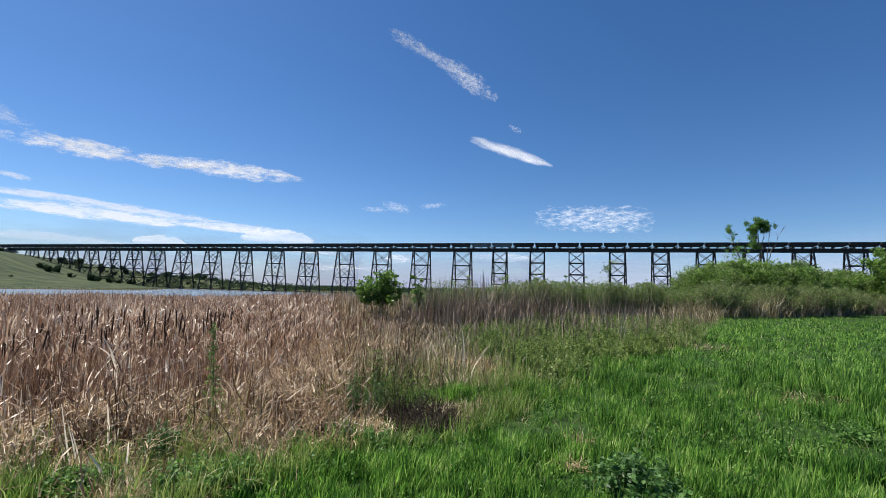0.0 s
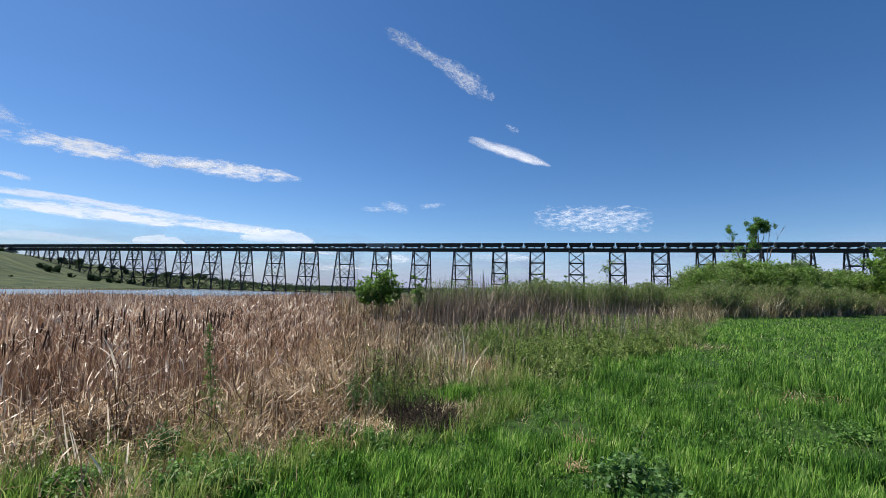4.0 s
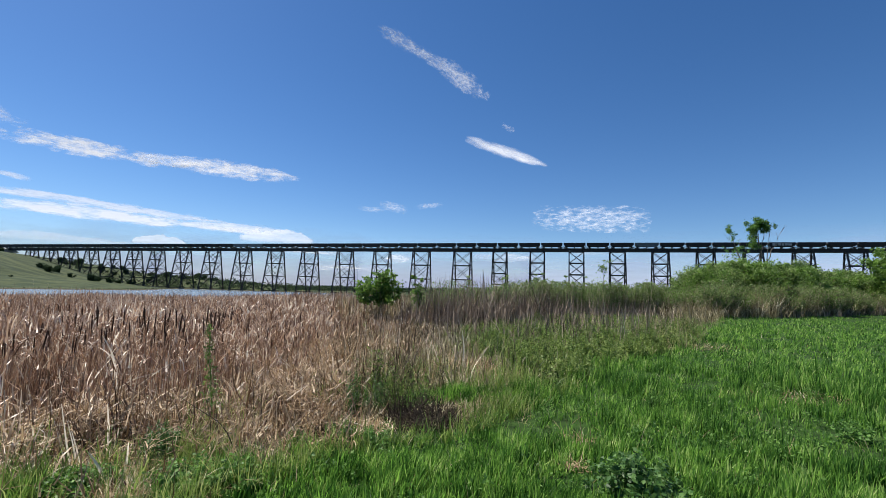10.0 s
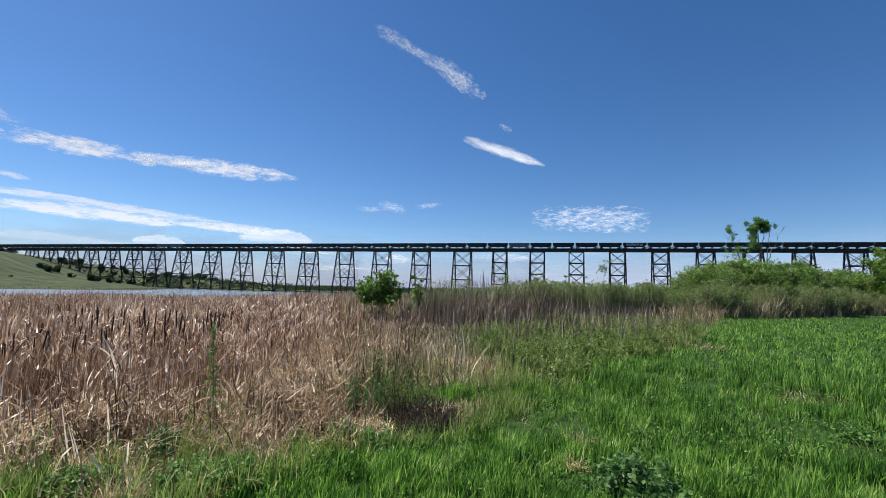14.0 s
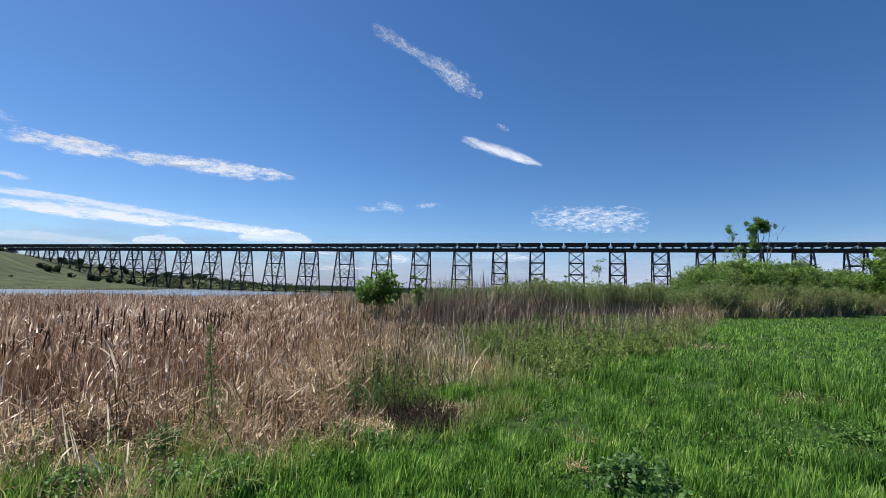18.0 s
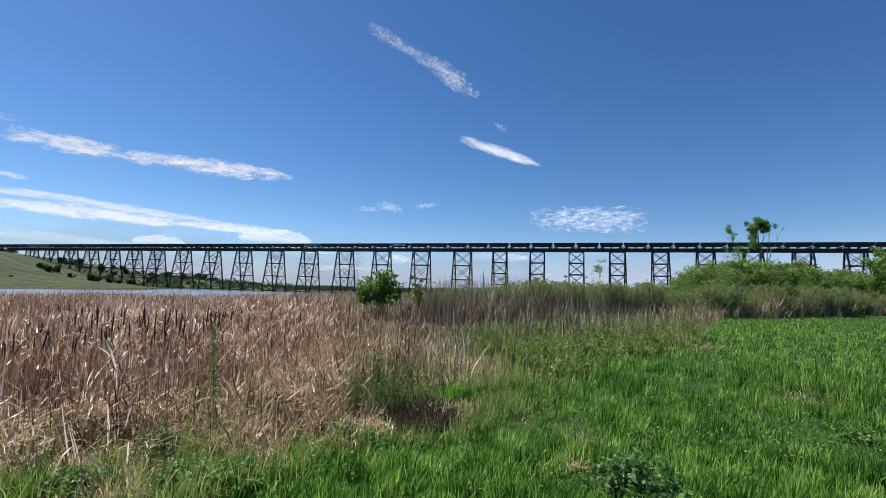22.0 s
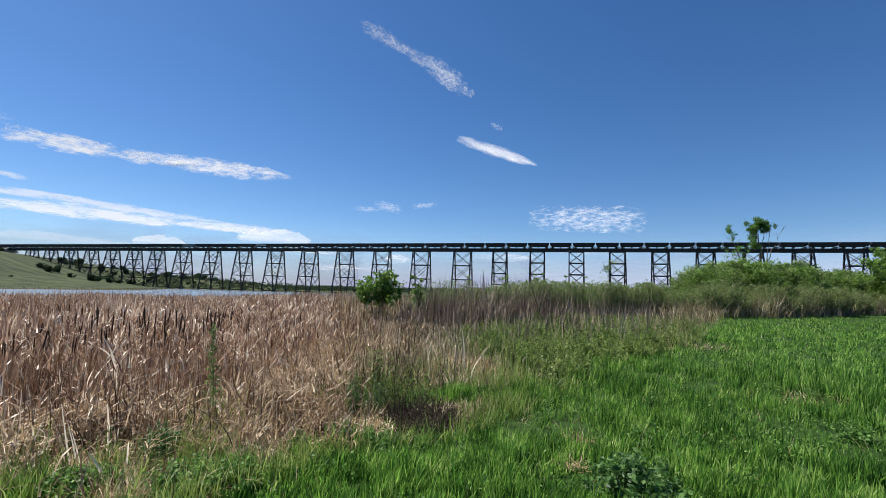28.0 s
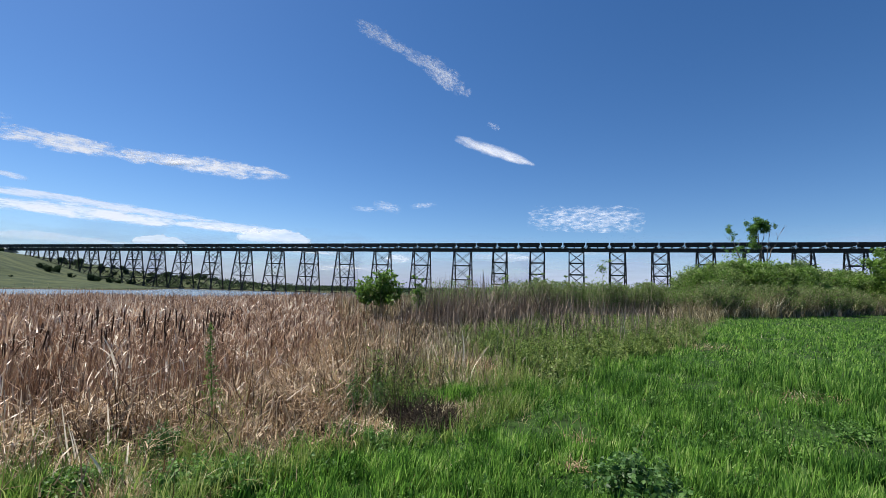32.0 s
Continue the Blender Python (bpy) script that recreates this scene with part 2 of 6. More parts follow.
def height(x, y):
    x, y = np.asarray(x, float), np.asarray(y, float)
    s, d = to_bridge(x, y)
    r = np.hypot(x, y)
    e = edge_dist(x, y)
    z = wave(x, y, 0.9, 0.03) * smooth(2, 6, r) + wave(x, y, 0.11, 0.12) * smooth(8, 25, r)
    # the marsh falls to the water on the west side
    az = np.degrees(np.arctan2(x, y))
    marsh = smooth(6, -16, az) * smooth(0, 6, e)
    z = z - marsh * (0.5 + 0.5 * smooth(-12, -32, az)) * np.interp(r, [3, 6, 10, 30, 60, 100], [0.2, 0.4, 0.5, 0.85, 1.6, 2.5])
    lake = smooth(80, 108, r) * smooth(-2, -12, az + wave(x, y, 0.03, 3.0))
    z = z - lake * 2.2
    z = np.where(r > 200, z - 2.4 * smooth(200, 330, r) * (1 - lake), z)
    # valley sides
    shore = np.interp(d, [-200, 0, 210, 330, 420, 600, 1500, 5000], [235, 235, 250, 350, 415, 600, 1800, 7000])
    u = -s - shore
    hill = np.interp(u, [-30, 0, 40, 100, 190, 240, 300, 420], [-4.5, -2.6, -1.2, 5, 26, 32, 35.2, 35.2])
    hill = hill + wave(x, y, 0.02, 0.8) * smooth(30, 120, u) * (1 - smooth(270, 300, u))
    z = np.where(u > -30, np.maximum(z, hill) * smooth(-30, 10, u) + z * (1 - smooth(-30, 10, u)), z)
    # a scrubby spur behind the trestle
    spur = np.interp(s, [-640, -549, -461, -393, -325, -270], [29, 22, 12, 8, 2, -3]) + wave(x, y, 0.05, 0.6)
    ahead = smooth(D + 12, D + 50, d) * (1 - smooth(D + 60, D + 120, d)) * (s < -270)
    z = np.where(ahead > 0, np.maximum(z, z * (1 - ahead) + spur * ahead), z)
    east = smooth(250, 420, s) * 36.0
    z = np.where(s > 250, z * (1 - smooth(250, 300, s)) + east, z)
    # farther shore and low hills
    far = np.maximum(smooth(430, 520, d + 0.12 * s), smooth(346, 385, d) * smooth(-350, -300, s)) * (1 - smooth(200, 260, u))
    z = z + far * (2.9 + 3 * smooth(520, 800, d)) * np.where(u < 0, 1, 0.2)
    z = z + smooth(900, 2200, r) * (6 + wave(x, y, 0.0021, 4.0)) * (u < 150)
    return z


# ---- ground ----
def ground_material():
    m, nt, ln, b = nodes_of("soil_and_turf")
    tc, n1, n2, at = nt.new("ShaderNodeTexCoord"), nt.new("ShaderNodeTexNoise"), nt.new("ShaderNodeTexNoise"), nt.new("ShaderNodeAttribute")
    at.attribute_name = "dry"
    n1.inputs["Scale"].default_value, n1.inputs["Detail"].default_value = 0.08, 8
    n2.inputs["Scale"].default_value, n2.inputs["Detail"].default_value = 6.0, 6
    ln.new(tc.outputs["Object"], n1.inputs["Vector"])
    ln.new(tc.outputs["Object"], n2.inputs["Vector"])
    g = ramp(nt, [(0.38, (0.016, 0.03, 0.009)), (0.64, (0.056, 0.071, 0.025))])
    # soil darkened in its colour to deepen the shade between reeds
    s = ramp(nt, [(0.3, (0.025, 0.016, 0.01)), (0.7, (0.085, 0.052, 0.03))])
    ln.new(n1.outputs[0], g.inputs[0])
    ln.new(n2.outputs[0], s.inputs[0])
    mx = nt.new("ShaderNodeMix")
    mx.data_type = "RGBA"
    ln.new(at.outputs["Fac"], mx.inputs[0])
    ln.new(g.outputs[0], mx.inputs[6])
    ln.new(s.outputs[0], mx.inputs[7])
    # turf near black, with the shade between blades put into its colour
    lush, tf, mt = nt.new("ShaderNodeAttribute"), ramp(nt, [(0.3, (0.012, 0.028, 0.005)), (0.7, (0.032, 0.072, 0.012))]), nt.new("ShaderNodeMix")
    lush.attribute_name = "lush"
    mt.data_type = "RGBA"
    ln.new(n2.outputs[0], tf.inputs[0])
    ln.new(lush.outputs["Fac"], mt.inputs[0])
    ln.new(mx.outputs[2], mt.inputs[6])
    ln.new(tf.outputs[0], mt.inputs[7])
    ln.new(mt.outputs[2], b.inputs["Base Color"])
    b.inputs["Roughness"].default_value = 0.95
    b.inputs["Specular IOR Level"].default_value = 0.15
    bp = nt.new("ShaderNodeBump")
    bp.inputs["Strength"].default_value, bp.inputs["Distance"].default_value = 0.6, 0.05
    ln.new(n2.outputs[0], bp.inputs["Height"])
    ln.new(bp.outputs[0], b.inputs["Normal"])
    return m


def build_ground():
    front = np.radians(np.linspace(-56, 56, 340))
    back = np.radians(np.linspace(56, 304, 90))[1:-1]
    az = np.concatenate([front, back])
    rad = np.concatenate([[0.4], np.geomspace(1.0, 120, 90), np.geomspace(124, 900, 130)[0:], np.geomspace(940, 4800, 40)])
    A, Rr = np.meshgrid(az, rad)
    X, Y = Rr * np.sin(A), Rr * np.cos(A)
    Z = height(X, Y)
    v = np.stack([X, Y, Z], -1).reshape(-1, 3)
    n, k = len(rad), len(az)
    i, j = np.meshgrid(np.arange(n - 1), np.arange(k), indexing="ij")
    q = np.stack([i * k + j, i * k + (j + 1) % k, (i + 1) * k + (j + 1) % k, (i + 1) * k + j], -1).reshape(-1, 4)[:, ::-1]
    loops, sizes = q.ravel(), np.full(len(q), 4)
    loops = np.concatenate([loops, np.arange(k)])
    sizes = np.concatenate([sizes, [k]])
    me = fast_mesh("ground", v, loops, sizes, ground_material())
    dry = (smooth(-0.3, 1.5, edge_dist(X, Y)) * (1 - smooth(140, 200, Rr)) * 0.9).ravel()
    dry = np.maximum(dry, (smooth(WATER + 0.7, WATER + 0.1, Z) * 0.8).ravel())
    me.attributes.new("dry", "FLOAT", "POINT").data.foreach_set("value", dry.astype(np.float32))
    turf = (smooth(1.5, -0.3, edge_dist(X, Y)) * (1 - smooth(150, 200, Rr))).ravel()
    me.attributes.new("lush", "FLOAT", "POINT").data.foreach_set("value", turf.astype(np.float32))
    tagged(new("ground", me), "grassy valley floor and bare slopes round a marsh", "ground", kind="structure")


def build_water():
    m, nt, ln, b = nodes_of("lake_water")
    b.inputs["Base Color"].default_value = (0.14, 0.17, 0.2, 1)
    b.inputs["Roughness"].default_value = 0.22
    tc, no, bp = nt.new("ShaderNodeTexCoord"), nt.new("ShaderNodeTexNoise"), nt.new("ShaderNodeBump")
    no.inputs["Scale"].default_value, no.inputs["Detail"].default_value = 1.2, 4
    bp.inputs["Strength"].default_value, bp.inputs["Distance"].default_value = 0.12, 0.1
    ln.new(tc.outputs["Object"], no.inputs["Vector"])
    ln.new(no.outputs[0], bp.inputs["Height"])
    ln.new(bp.outputs[0], b.inputs["Normal"])
    pts = [to_world(s, d) for s, d in ((-560, -150), (120, 60), (160, 420), (60, 640), (-560, 640))]
    me = mesh_of("water", [(x, y, WATER) for x, y in pts], [tuple(range(len(pts)))][:1], m)
    tagged(new("water", me), "rippled grey-blue lake below the trestle bridge", "lake", kind="structure")


build_ground()
build_water()


# ---- trestle bridge ----
GIRDER_Z, RAIL_Z, TOP_Z = 33.35, 36.05, 40.05
BRIDGE = Matrix.Translation((0, 0, 0)) @ Matrix.Rotation(-PSI, 4, "Z")


def at_bridge(s, d, z):
    return BRIDGE @ Matrix.Translation((s, d, z))


def towers():
    rows = [(-361.4 - 28.59 * (7 - i), 12.6, 8.7) for i in range(0, 7)]
    rows += [(-359.1 + 33.98 * i, 13.5, 11.0) for i in range(9)]
    rows += [(-56.4 + 27.99 * i, 10.3, 8.35) for i in range(17)]
    return rows


def build_tower(s, width, panel):
    foot = 1e9
    for a in (s, s + width):
        for b in (-8, 8):
            foot = min(foot, float(height(*to_world(a, D + b))))
    foot = max(foot, WATER - 0.3)
    base_z = max(foot + 0.9, WATER + 0.75)
    if GIRDER_Z - base_z < 2.5:
        return
    tower = new("trestle_tower")
    tower.matrix_world = at_bridge(s, D, base_z)
    tagged(tower, "tall dark steel trestle tower with crossed bracing", "bridge tower", "towers of the trestle bridge")
    top = GIRDER_Z - base_z
    hw = lambda z: 1.5 + (top - z) * 0.184
    cuts = [top]
    while cuts[-1] - panel > panel * 0.35:
        cuts.append(cuts[-1] - panel)
    cuts.append(0.35)
    for x in (0, width):
        for sd in (-1, 1):
            bm = bmesh.new()
            beam(bm, (x, sd * hw(0), 0), (x, sd * hw(top), top), 0.8, 0.75)
            part("leg", bm_mesh("leg", bm, M_STEEL), tower)
            bm = bmesh.new()
            c = sd * hw(0)
            box(bm, x - 1.1, x + 1.1, c - 1.1, c + 1.1, -1.6, -0.5)
            box(bm, x - 0.8, x + 0.8, c - 0.8, c + 0.8, -0.5, 0.02)
            part("plinth", bm_mesh("plinth", bm, M_CONC), tower, "stepped concrete plinth")
    for k, z in enumerate(cuts):
        for sd in (-1, 1):
            bm = bmesh.new()
            beam(bm, (0, sd * hw(z), z), (width, sd * hw(z), z), 0.5, 0.62)
            part("strut", bm_mesh("strut", bm, M_STEEL), tower)
        for x in (0, width):
            bm = bmesh.new()
            beam(bm, (x, -hw(z), z), (x, hw(z), z), 0.4, 0.5)
            part("cross_strut", bm_mesh("cross_strut", bm, M_STEEL), tower)
        if k == len(cuts) - 1:
            break
        lo = cuts[k + 1]
        for sd in (-1, 1):
            for z0, z1 in ((z, lo), (lo, z)):
                bm = bmesh.new()
                beam(bm, (0, sd * hw(z0), z0), (width, sd * hw(z1), z1), 0.28, 0.3)
                part("brace", bm_mesh("brace", bm, M_STEEL), tower)
        for x in (0, width):
            for z0, z1 in ((z, lo), (lo, z)):
                bm = bmesh.new()
                beam(bm, (x, -hw(z0), z0), (x, hw(z1), z1), 0.2, 0.22)
                part("cross_brace", bm_mesh("cross_brace", bm, M_STEEL), tower)


def girder_mesh(length):
    bm = bmesh.new()
    box(bm, 0.02, length - 0.02, -0.02, 0.02, 0.06, 2.04)
    box(bm, 0.02, length - 0.02, -0.22, 0.22, 0.0, 0.06)
    box(bm, 0.02, length - 0.02, -0.22, 0.22, 2.04, 2.1)
    n = max(2, round(length / 1.6))
    for i in range(n + 1):
        x = 0.1 + (length - 0.2) * i / n
        box(bm, x - 0.05, x + 0.05, -0.17, 0.17, 0.06, 2.04)
    return bm_mesh("girder", bm, M_STEEL)


def build_deck():
    deck = new("bridge_deck")
    deck.matrix_world = at_bridge(0, D, GIRDER_Z)
    tagged(deck, "dark plate-girder railway deck on trestle towers", "bridge deck")
    marks = sorted([t[0] for t in towers()] + [t[0] + t[1] for t in towers()])
    marks = [-590.0] + [m for m in marks if m > -585]
    for a, b in zip(marks[:-1], marks[1:]):
        me = girder_mesh(b - a)
        for sd in (-1.5, 1.5):
            ob = part("girder", me, deck)
            ob.location = (a, sd, 0)
    bm = bmesh.new()
    s = marks[0]
    while s < marks[-1]:
        box(bm, s, s + 0.26, -2.2, 2.2, 2.12, 2.38)
        s += 0.52
    ties = part("ties", bm_mesh("ties", bm, M_TIE), deck, "close-set dark timber ties")
    tagged(ties, kind="stuff")
    for sd in (-0.76, 0.76):
        bm = bmesh.new()
        for y0, y1, z0, z1 in ((-0.075, 0.075, 2.38, 2.41), (-0.012, 0.012, 2.41, 2.53), (-0.037, 0.037, 2.53, 2.57)):
            box(bm, marks[0], marks[-1], sd + y0, sd + y1, z0, z1)
        part("rail", bm_mesh("rail", bm, M_RAIL), deck, "worn steel rail")
    for sd in (-2.15, 2.15):
        bm = bmesh.new()
        box(bm, marks[0], marks[-1], sd - 0.15, sd + 0.15, 2.385, 2.5)
        part("guard_timber", bm_mesh("guard_timber", bm, M_TIE), deck)


def build_embankment():
    for s0, s1 in ((-1420, -590), (419, 1000)):
        bm = bmesh.new()
        zt = GIRDER_Z + 2.36
        prof = [(-9, 31.5), (-2.6, zt), (2.6, zt), (9, 31.5)]
        ring = [[bm.verts.new((s, d, z)) for d, z in prof] for s in (s0, s1)]
        for i in range(3):
            bm.faces.new((ring[0][i], ring[1][i], ring[1][i + 1], ring[0][i + 1]))
        bm.faces.new(ring[0])
        bm.faces.new(ring[1][::-1])
        bank = new("railway_embankment", bm_mesh("embankment", bm, M_BALLAST))
        bank.matrix_world = at_bridge(0, D, 0)
        tagged(bank, "grey ballast railway embankment behind the bridge end", "embankment", kind="structure")


# ---- train ----
CAR, SPEED, PHASE = 16.2, 22.16, 6.6
cars = []


def car_body(mat):
    """Open hopper body: side walls whose ends slope in towards the underframe."""
    bm = bmesh.new()
    prof = [(-7.68, 3.95), (7.68, 3.95), (7.6, 2.75), (6.75, 1.5), (5.2, 1.3), (4.3, 1.06), (-4.3, 1.06), (-5.2, 1.3), (-6.75, 1.5), (-7.6, 2.75)]
    for y0, y1 in ((-1.55, -1.43), (1.43, 1.55)):
        a = [bm.verts.new((x, y0, z)) for x, z in prof]
        b = [bm.verts.new((x, y1, z)) for x, z in prof]
        bm.faces.new(a)
        bm.faces.new(b[::-1])
        for i in range(len(prof)):
            j = (i + 1) % len(prof)
            bm.faces.new((a[j], a[i], b[i], b[j]))
    for sx in (-1, 1):
        c = [bm.verts.new((sx * xx, y, z)) for xx, z in ((7.64, 3.9), (7.54, 2.75), (6.7, 1.55), (4.3, 1.1)) for y in (-1.43, 1.43)]
        for i in range(3):
            bm.faces.new((c[2 * i], c[2 * i + 1], c[2 * i + 3], c[2 * i + 2]))
    box(bm, -4.3, 4.3, -1.43, 1.43, 1.07, 1.12)
    for i in range(11):
        x = -7.0 + 1.4 * i
        lo = 1.1 if abs(x) < 4.3 else 1.5 if abs(x) < 6 else 2.4
        for y in (-1.62, 1.55):
            box(bm, x - 0.07, x + 0.07, y, y + 0.07, lo, 3.8)
    return bm_mesh("body", bm, mat)


def hopper_car(mat, label):
    car = new("hopper_car")
    tagged(car, label, "rail car", "cars of the freight train")
    part("body", car_body(mat), car)
    bm = bmesh.new()
    for y in (-1.66, 1.48):
        box(bm, -7.72, 7.72, y, y + 0.18, 3.9, 4.02)
    for x in (-7.72, 7.6):
        box(bm, x, x + 0.12, -1.48, 1.48, 3.9, 4.02)
    part("top_rail", bm_mesh("top_rail", bm, mat), car)
    bm = bmesh.new()
    n, k = 15, 5
    g = [[bm.verts.new((-7.5 + 15.0 * i / (n - 1), -1.42 + 2.84 * j / (k - 1), 3.55 + 0.33 * math.sin(math.pi * j / (k - 1)) * (0.8 + 0.3 * math.sin(i * 2.1)))) for j in range(k)] for i in range(n)]
    for i in range(n - 1):
        for j in range(k - 1):
            bm.faces.new((g[i][j], g[i + 1][j], g[i + 1][j + 1], g[i][j + 1]))
    part("coal_load", bm_mesh("coal_load", bm, M_COAL, True), car, "heaped black coal")
    bm = bmesh.new()
    box(bm, -7.9, 7.9, -0.25, 0.25, 1.06, 1.34)
    for sx in (-1, 1):
        box(bm, sx * 7.75 - 0.12, sx * 7.75 + 0.12, -1.5, 1.5, 0.82, 1.04)
        for y in (-1.45, 1.4):
            box(bm, sx * 7.62 - 0.05, sx * 7.62 + 0.05, y, y + 0.06, 1.0, 3.9)
    part("underframe", bm_mesh("underframe", bm, M_STEEL), car)
    bm = bmesh.new()
    for x0 in (-2.9, 0.5):
        c = [bm.verts.new((x0 + dx, dy, dz)) for dx, dy, dz in ((0, -1.2, 1.07), (2.4, -1.2, 1.07), (2.4, 1.2, 1.07), (0, 1.2, 1.07), (0.8, -1.0, 0.94), (1.6, -1.0, 0.94), (1.6, 1.0, 0.94), (0.8, 1.0, 0.94))]
        for f in ((0, 1, 5, 4), (1, 2, 6, 5), (2, 3, 7, 6), (3, 0, 4, 7), (4, 5, 6, 7)):
            bm.faces.new([c[i] for i in f])
    box(bm, -0.4, 0.4, -1.3, 1.3, 0.25, 1.07)
    part("hopper_door", bm_mesh("hopper_door", bm, M_STEEL), car)
    for sx in (-1, 1):
        bm = bmesh.new()
        box(bm, sx * 8.0 - 0.22, sx * 8.0 + 0.22, -0.16, 0.16, 0.76, 1.04)
        part("coupler", bm_mesh("coupler", bm, M_STEEL), car)
        bm = bmesh.new()
        for y in (-1.1, 1.0):
            box(bm, -1.25, 1.25, y, y + 0.1, 0.42, 0.62)
            box(bm, -0.45, 0.45, y, y + 0.1, 0.25, 0.95)
        box(bm, -0.2, 0.2, -1.0, 1.0, 0.5, 0.8)
        bogie = part("bogie", bm_mesh("bogie", bm, M_STEEL), car)
        bogie.location = (sx * 6.0, 0, 0)
        bm = bmesh.new()
        for y in (-0.76, 0.76):
            bmesh.ops.create_cone(bm, cap_ends=True, segments=14, radius1=0.46, radius2=0.46, depth=0.13, matrix=pose(0, y, 0, 90, 0, 0))
        bmesh.ops.create_cone(bm, cap_ends=True, segments=8, radius1=0.08, radius2=0.08, depth=1.5, matrix=pose(0, 0, 0, 90, 0, 0))
        me = bm_mesh("wheelset", bm, M_RAIL)
        for dx in (-0.9, 0.9):
            w = part("wheelset", me, bogie)
            w.location = (dx, 0, 0.46)
    return car


def build_train():
    black = hopper_car(M_CAR, "black open-top hopper car loaded with coal on the bridge")
    grey = hopper_car(M_CARG, "faded grey-blue open-top hopper car loaded with coal")
    spare = [black, grey]
    for i in range(-41, 58):
        light = i in (-5, -4, 16)
        kind = 1 if light else 0
        home = at_bridge(PHASE + CAR * (i + 0.5), D, RAIL_Z - 0.13)
        if spare[kind] is not None:
            car, spare[kind] = spare[kind], None
            car.matrix_world = home
        else:
            car = copy_thing((black, grey)[kind], home)
        cars.append((car, i))
        if i == 21:
            # faded paint blotches along one side
            for x0, x1, z0, z1 in ((-5.6, -4.3, 1.9, 3.5), (-4.1, -2.9, 1.8, 3.3), (-2.6, -0.8, 2.0, 3.6), (-0.5, 0.9, 1.8, 3.4), (1.2, 2.9, 2.0, 3.5), (3.2, 5.2, 1.9, 3.3)):
                bm = bmesh.new()
                box(bm, x0, x1, -1.64, -1.622, z0, z1)
                part("paint_patch", bm_mesh("paint_patch", bm, M_PAINT), car, "faded pale paint patch")


for s_, w_, p_ in towers():
    build_tower(s_, w_, p_)
build_deck()
build_embankment()
build_train()


# ---- clouds ----
def lattice_noise(u, v, seed):
    g = np.random.default_rng(seed).random((64, 64))
    iu, iv = np.floor(u).astype(int), np.floor(v).astype(int)
    fu, fv = u - iu, v - iv
    fu, fv = fu * fu * (3 - 2 * fu), fv * fv * (3 - 2 * fv)
    a, b = g[iu % 64, iv % 64], g[(iu + 1) % 64, iv % 64]
    c, d = g[iu % 64, (iv + 1) % 64], g[(iu + 1) % 64, (iv + 1) % 64]
    return (a * (1 - fu) + b * fu) * (1 - fv) + (c * (1 - fu) + d * fu) * fv


def fbm(u, v, seed, octaves=6, gain=0.56):
    t, amp, tot = np.zeros_like(u), 1.0, 0.0
    for k in range(octaves):
        t += amp * lattice_noise(u * 2 ** k + 7.3 * k, v * 2 ** k + 3.1 * k, seed + k)
        tot += amp
        amp *= gain
    return t / tot


def cloud_material(name, tone_):
    m, nt, ln, b = nodes_of(name)
    nt.remove(b)
    at, df, tl, tp = nt.new("ShaderNodeAttribute"), nt.new("ShaderNodeBsdfDiffuse"), nt.new("ShaderNodeBsdfTranslucent"), nt.new("ShaderNodeBsdfTransparent")
    at.attribute_name = "vapour"
    df.inputs[0].default_value = tl.inputs[0].default_value = (*tone_, 1)
    m1, m2 = nt.new("ShaderNodeMixShader"), nt.new("ShaderNodeMixShader")
    m1.inputs[0].default_value = 0.25
    ln.new(df.outputs[0], m1.inputs[1])
    ln.new(tl.outputs[0], m1.inputs[2])
    ln.new(at.outputs["Fac"], m2.inputs[0])
    ln.new(tp.outputs[0], m2.inputs[1])
    ln.new(m1.outputs[0], m2.inputs[2])
    ln.new(m2.outputs[0], nt["Material Output"].inputs[0])
    return m


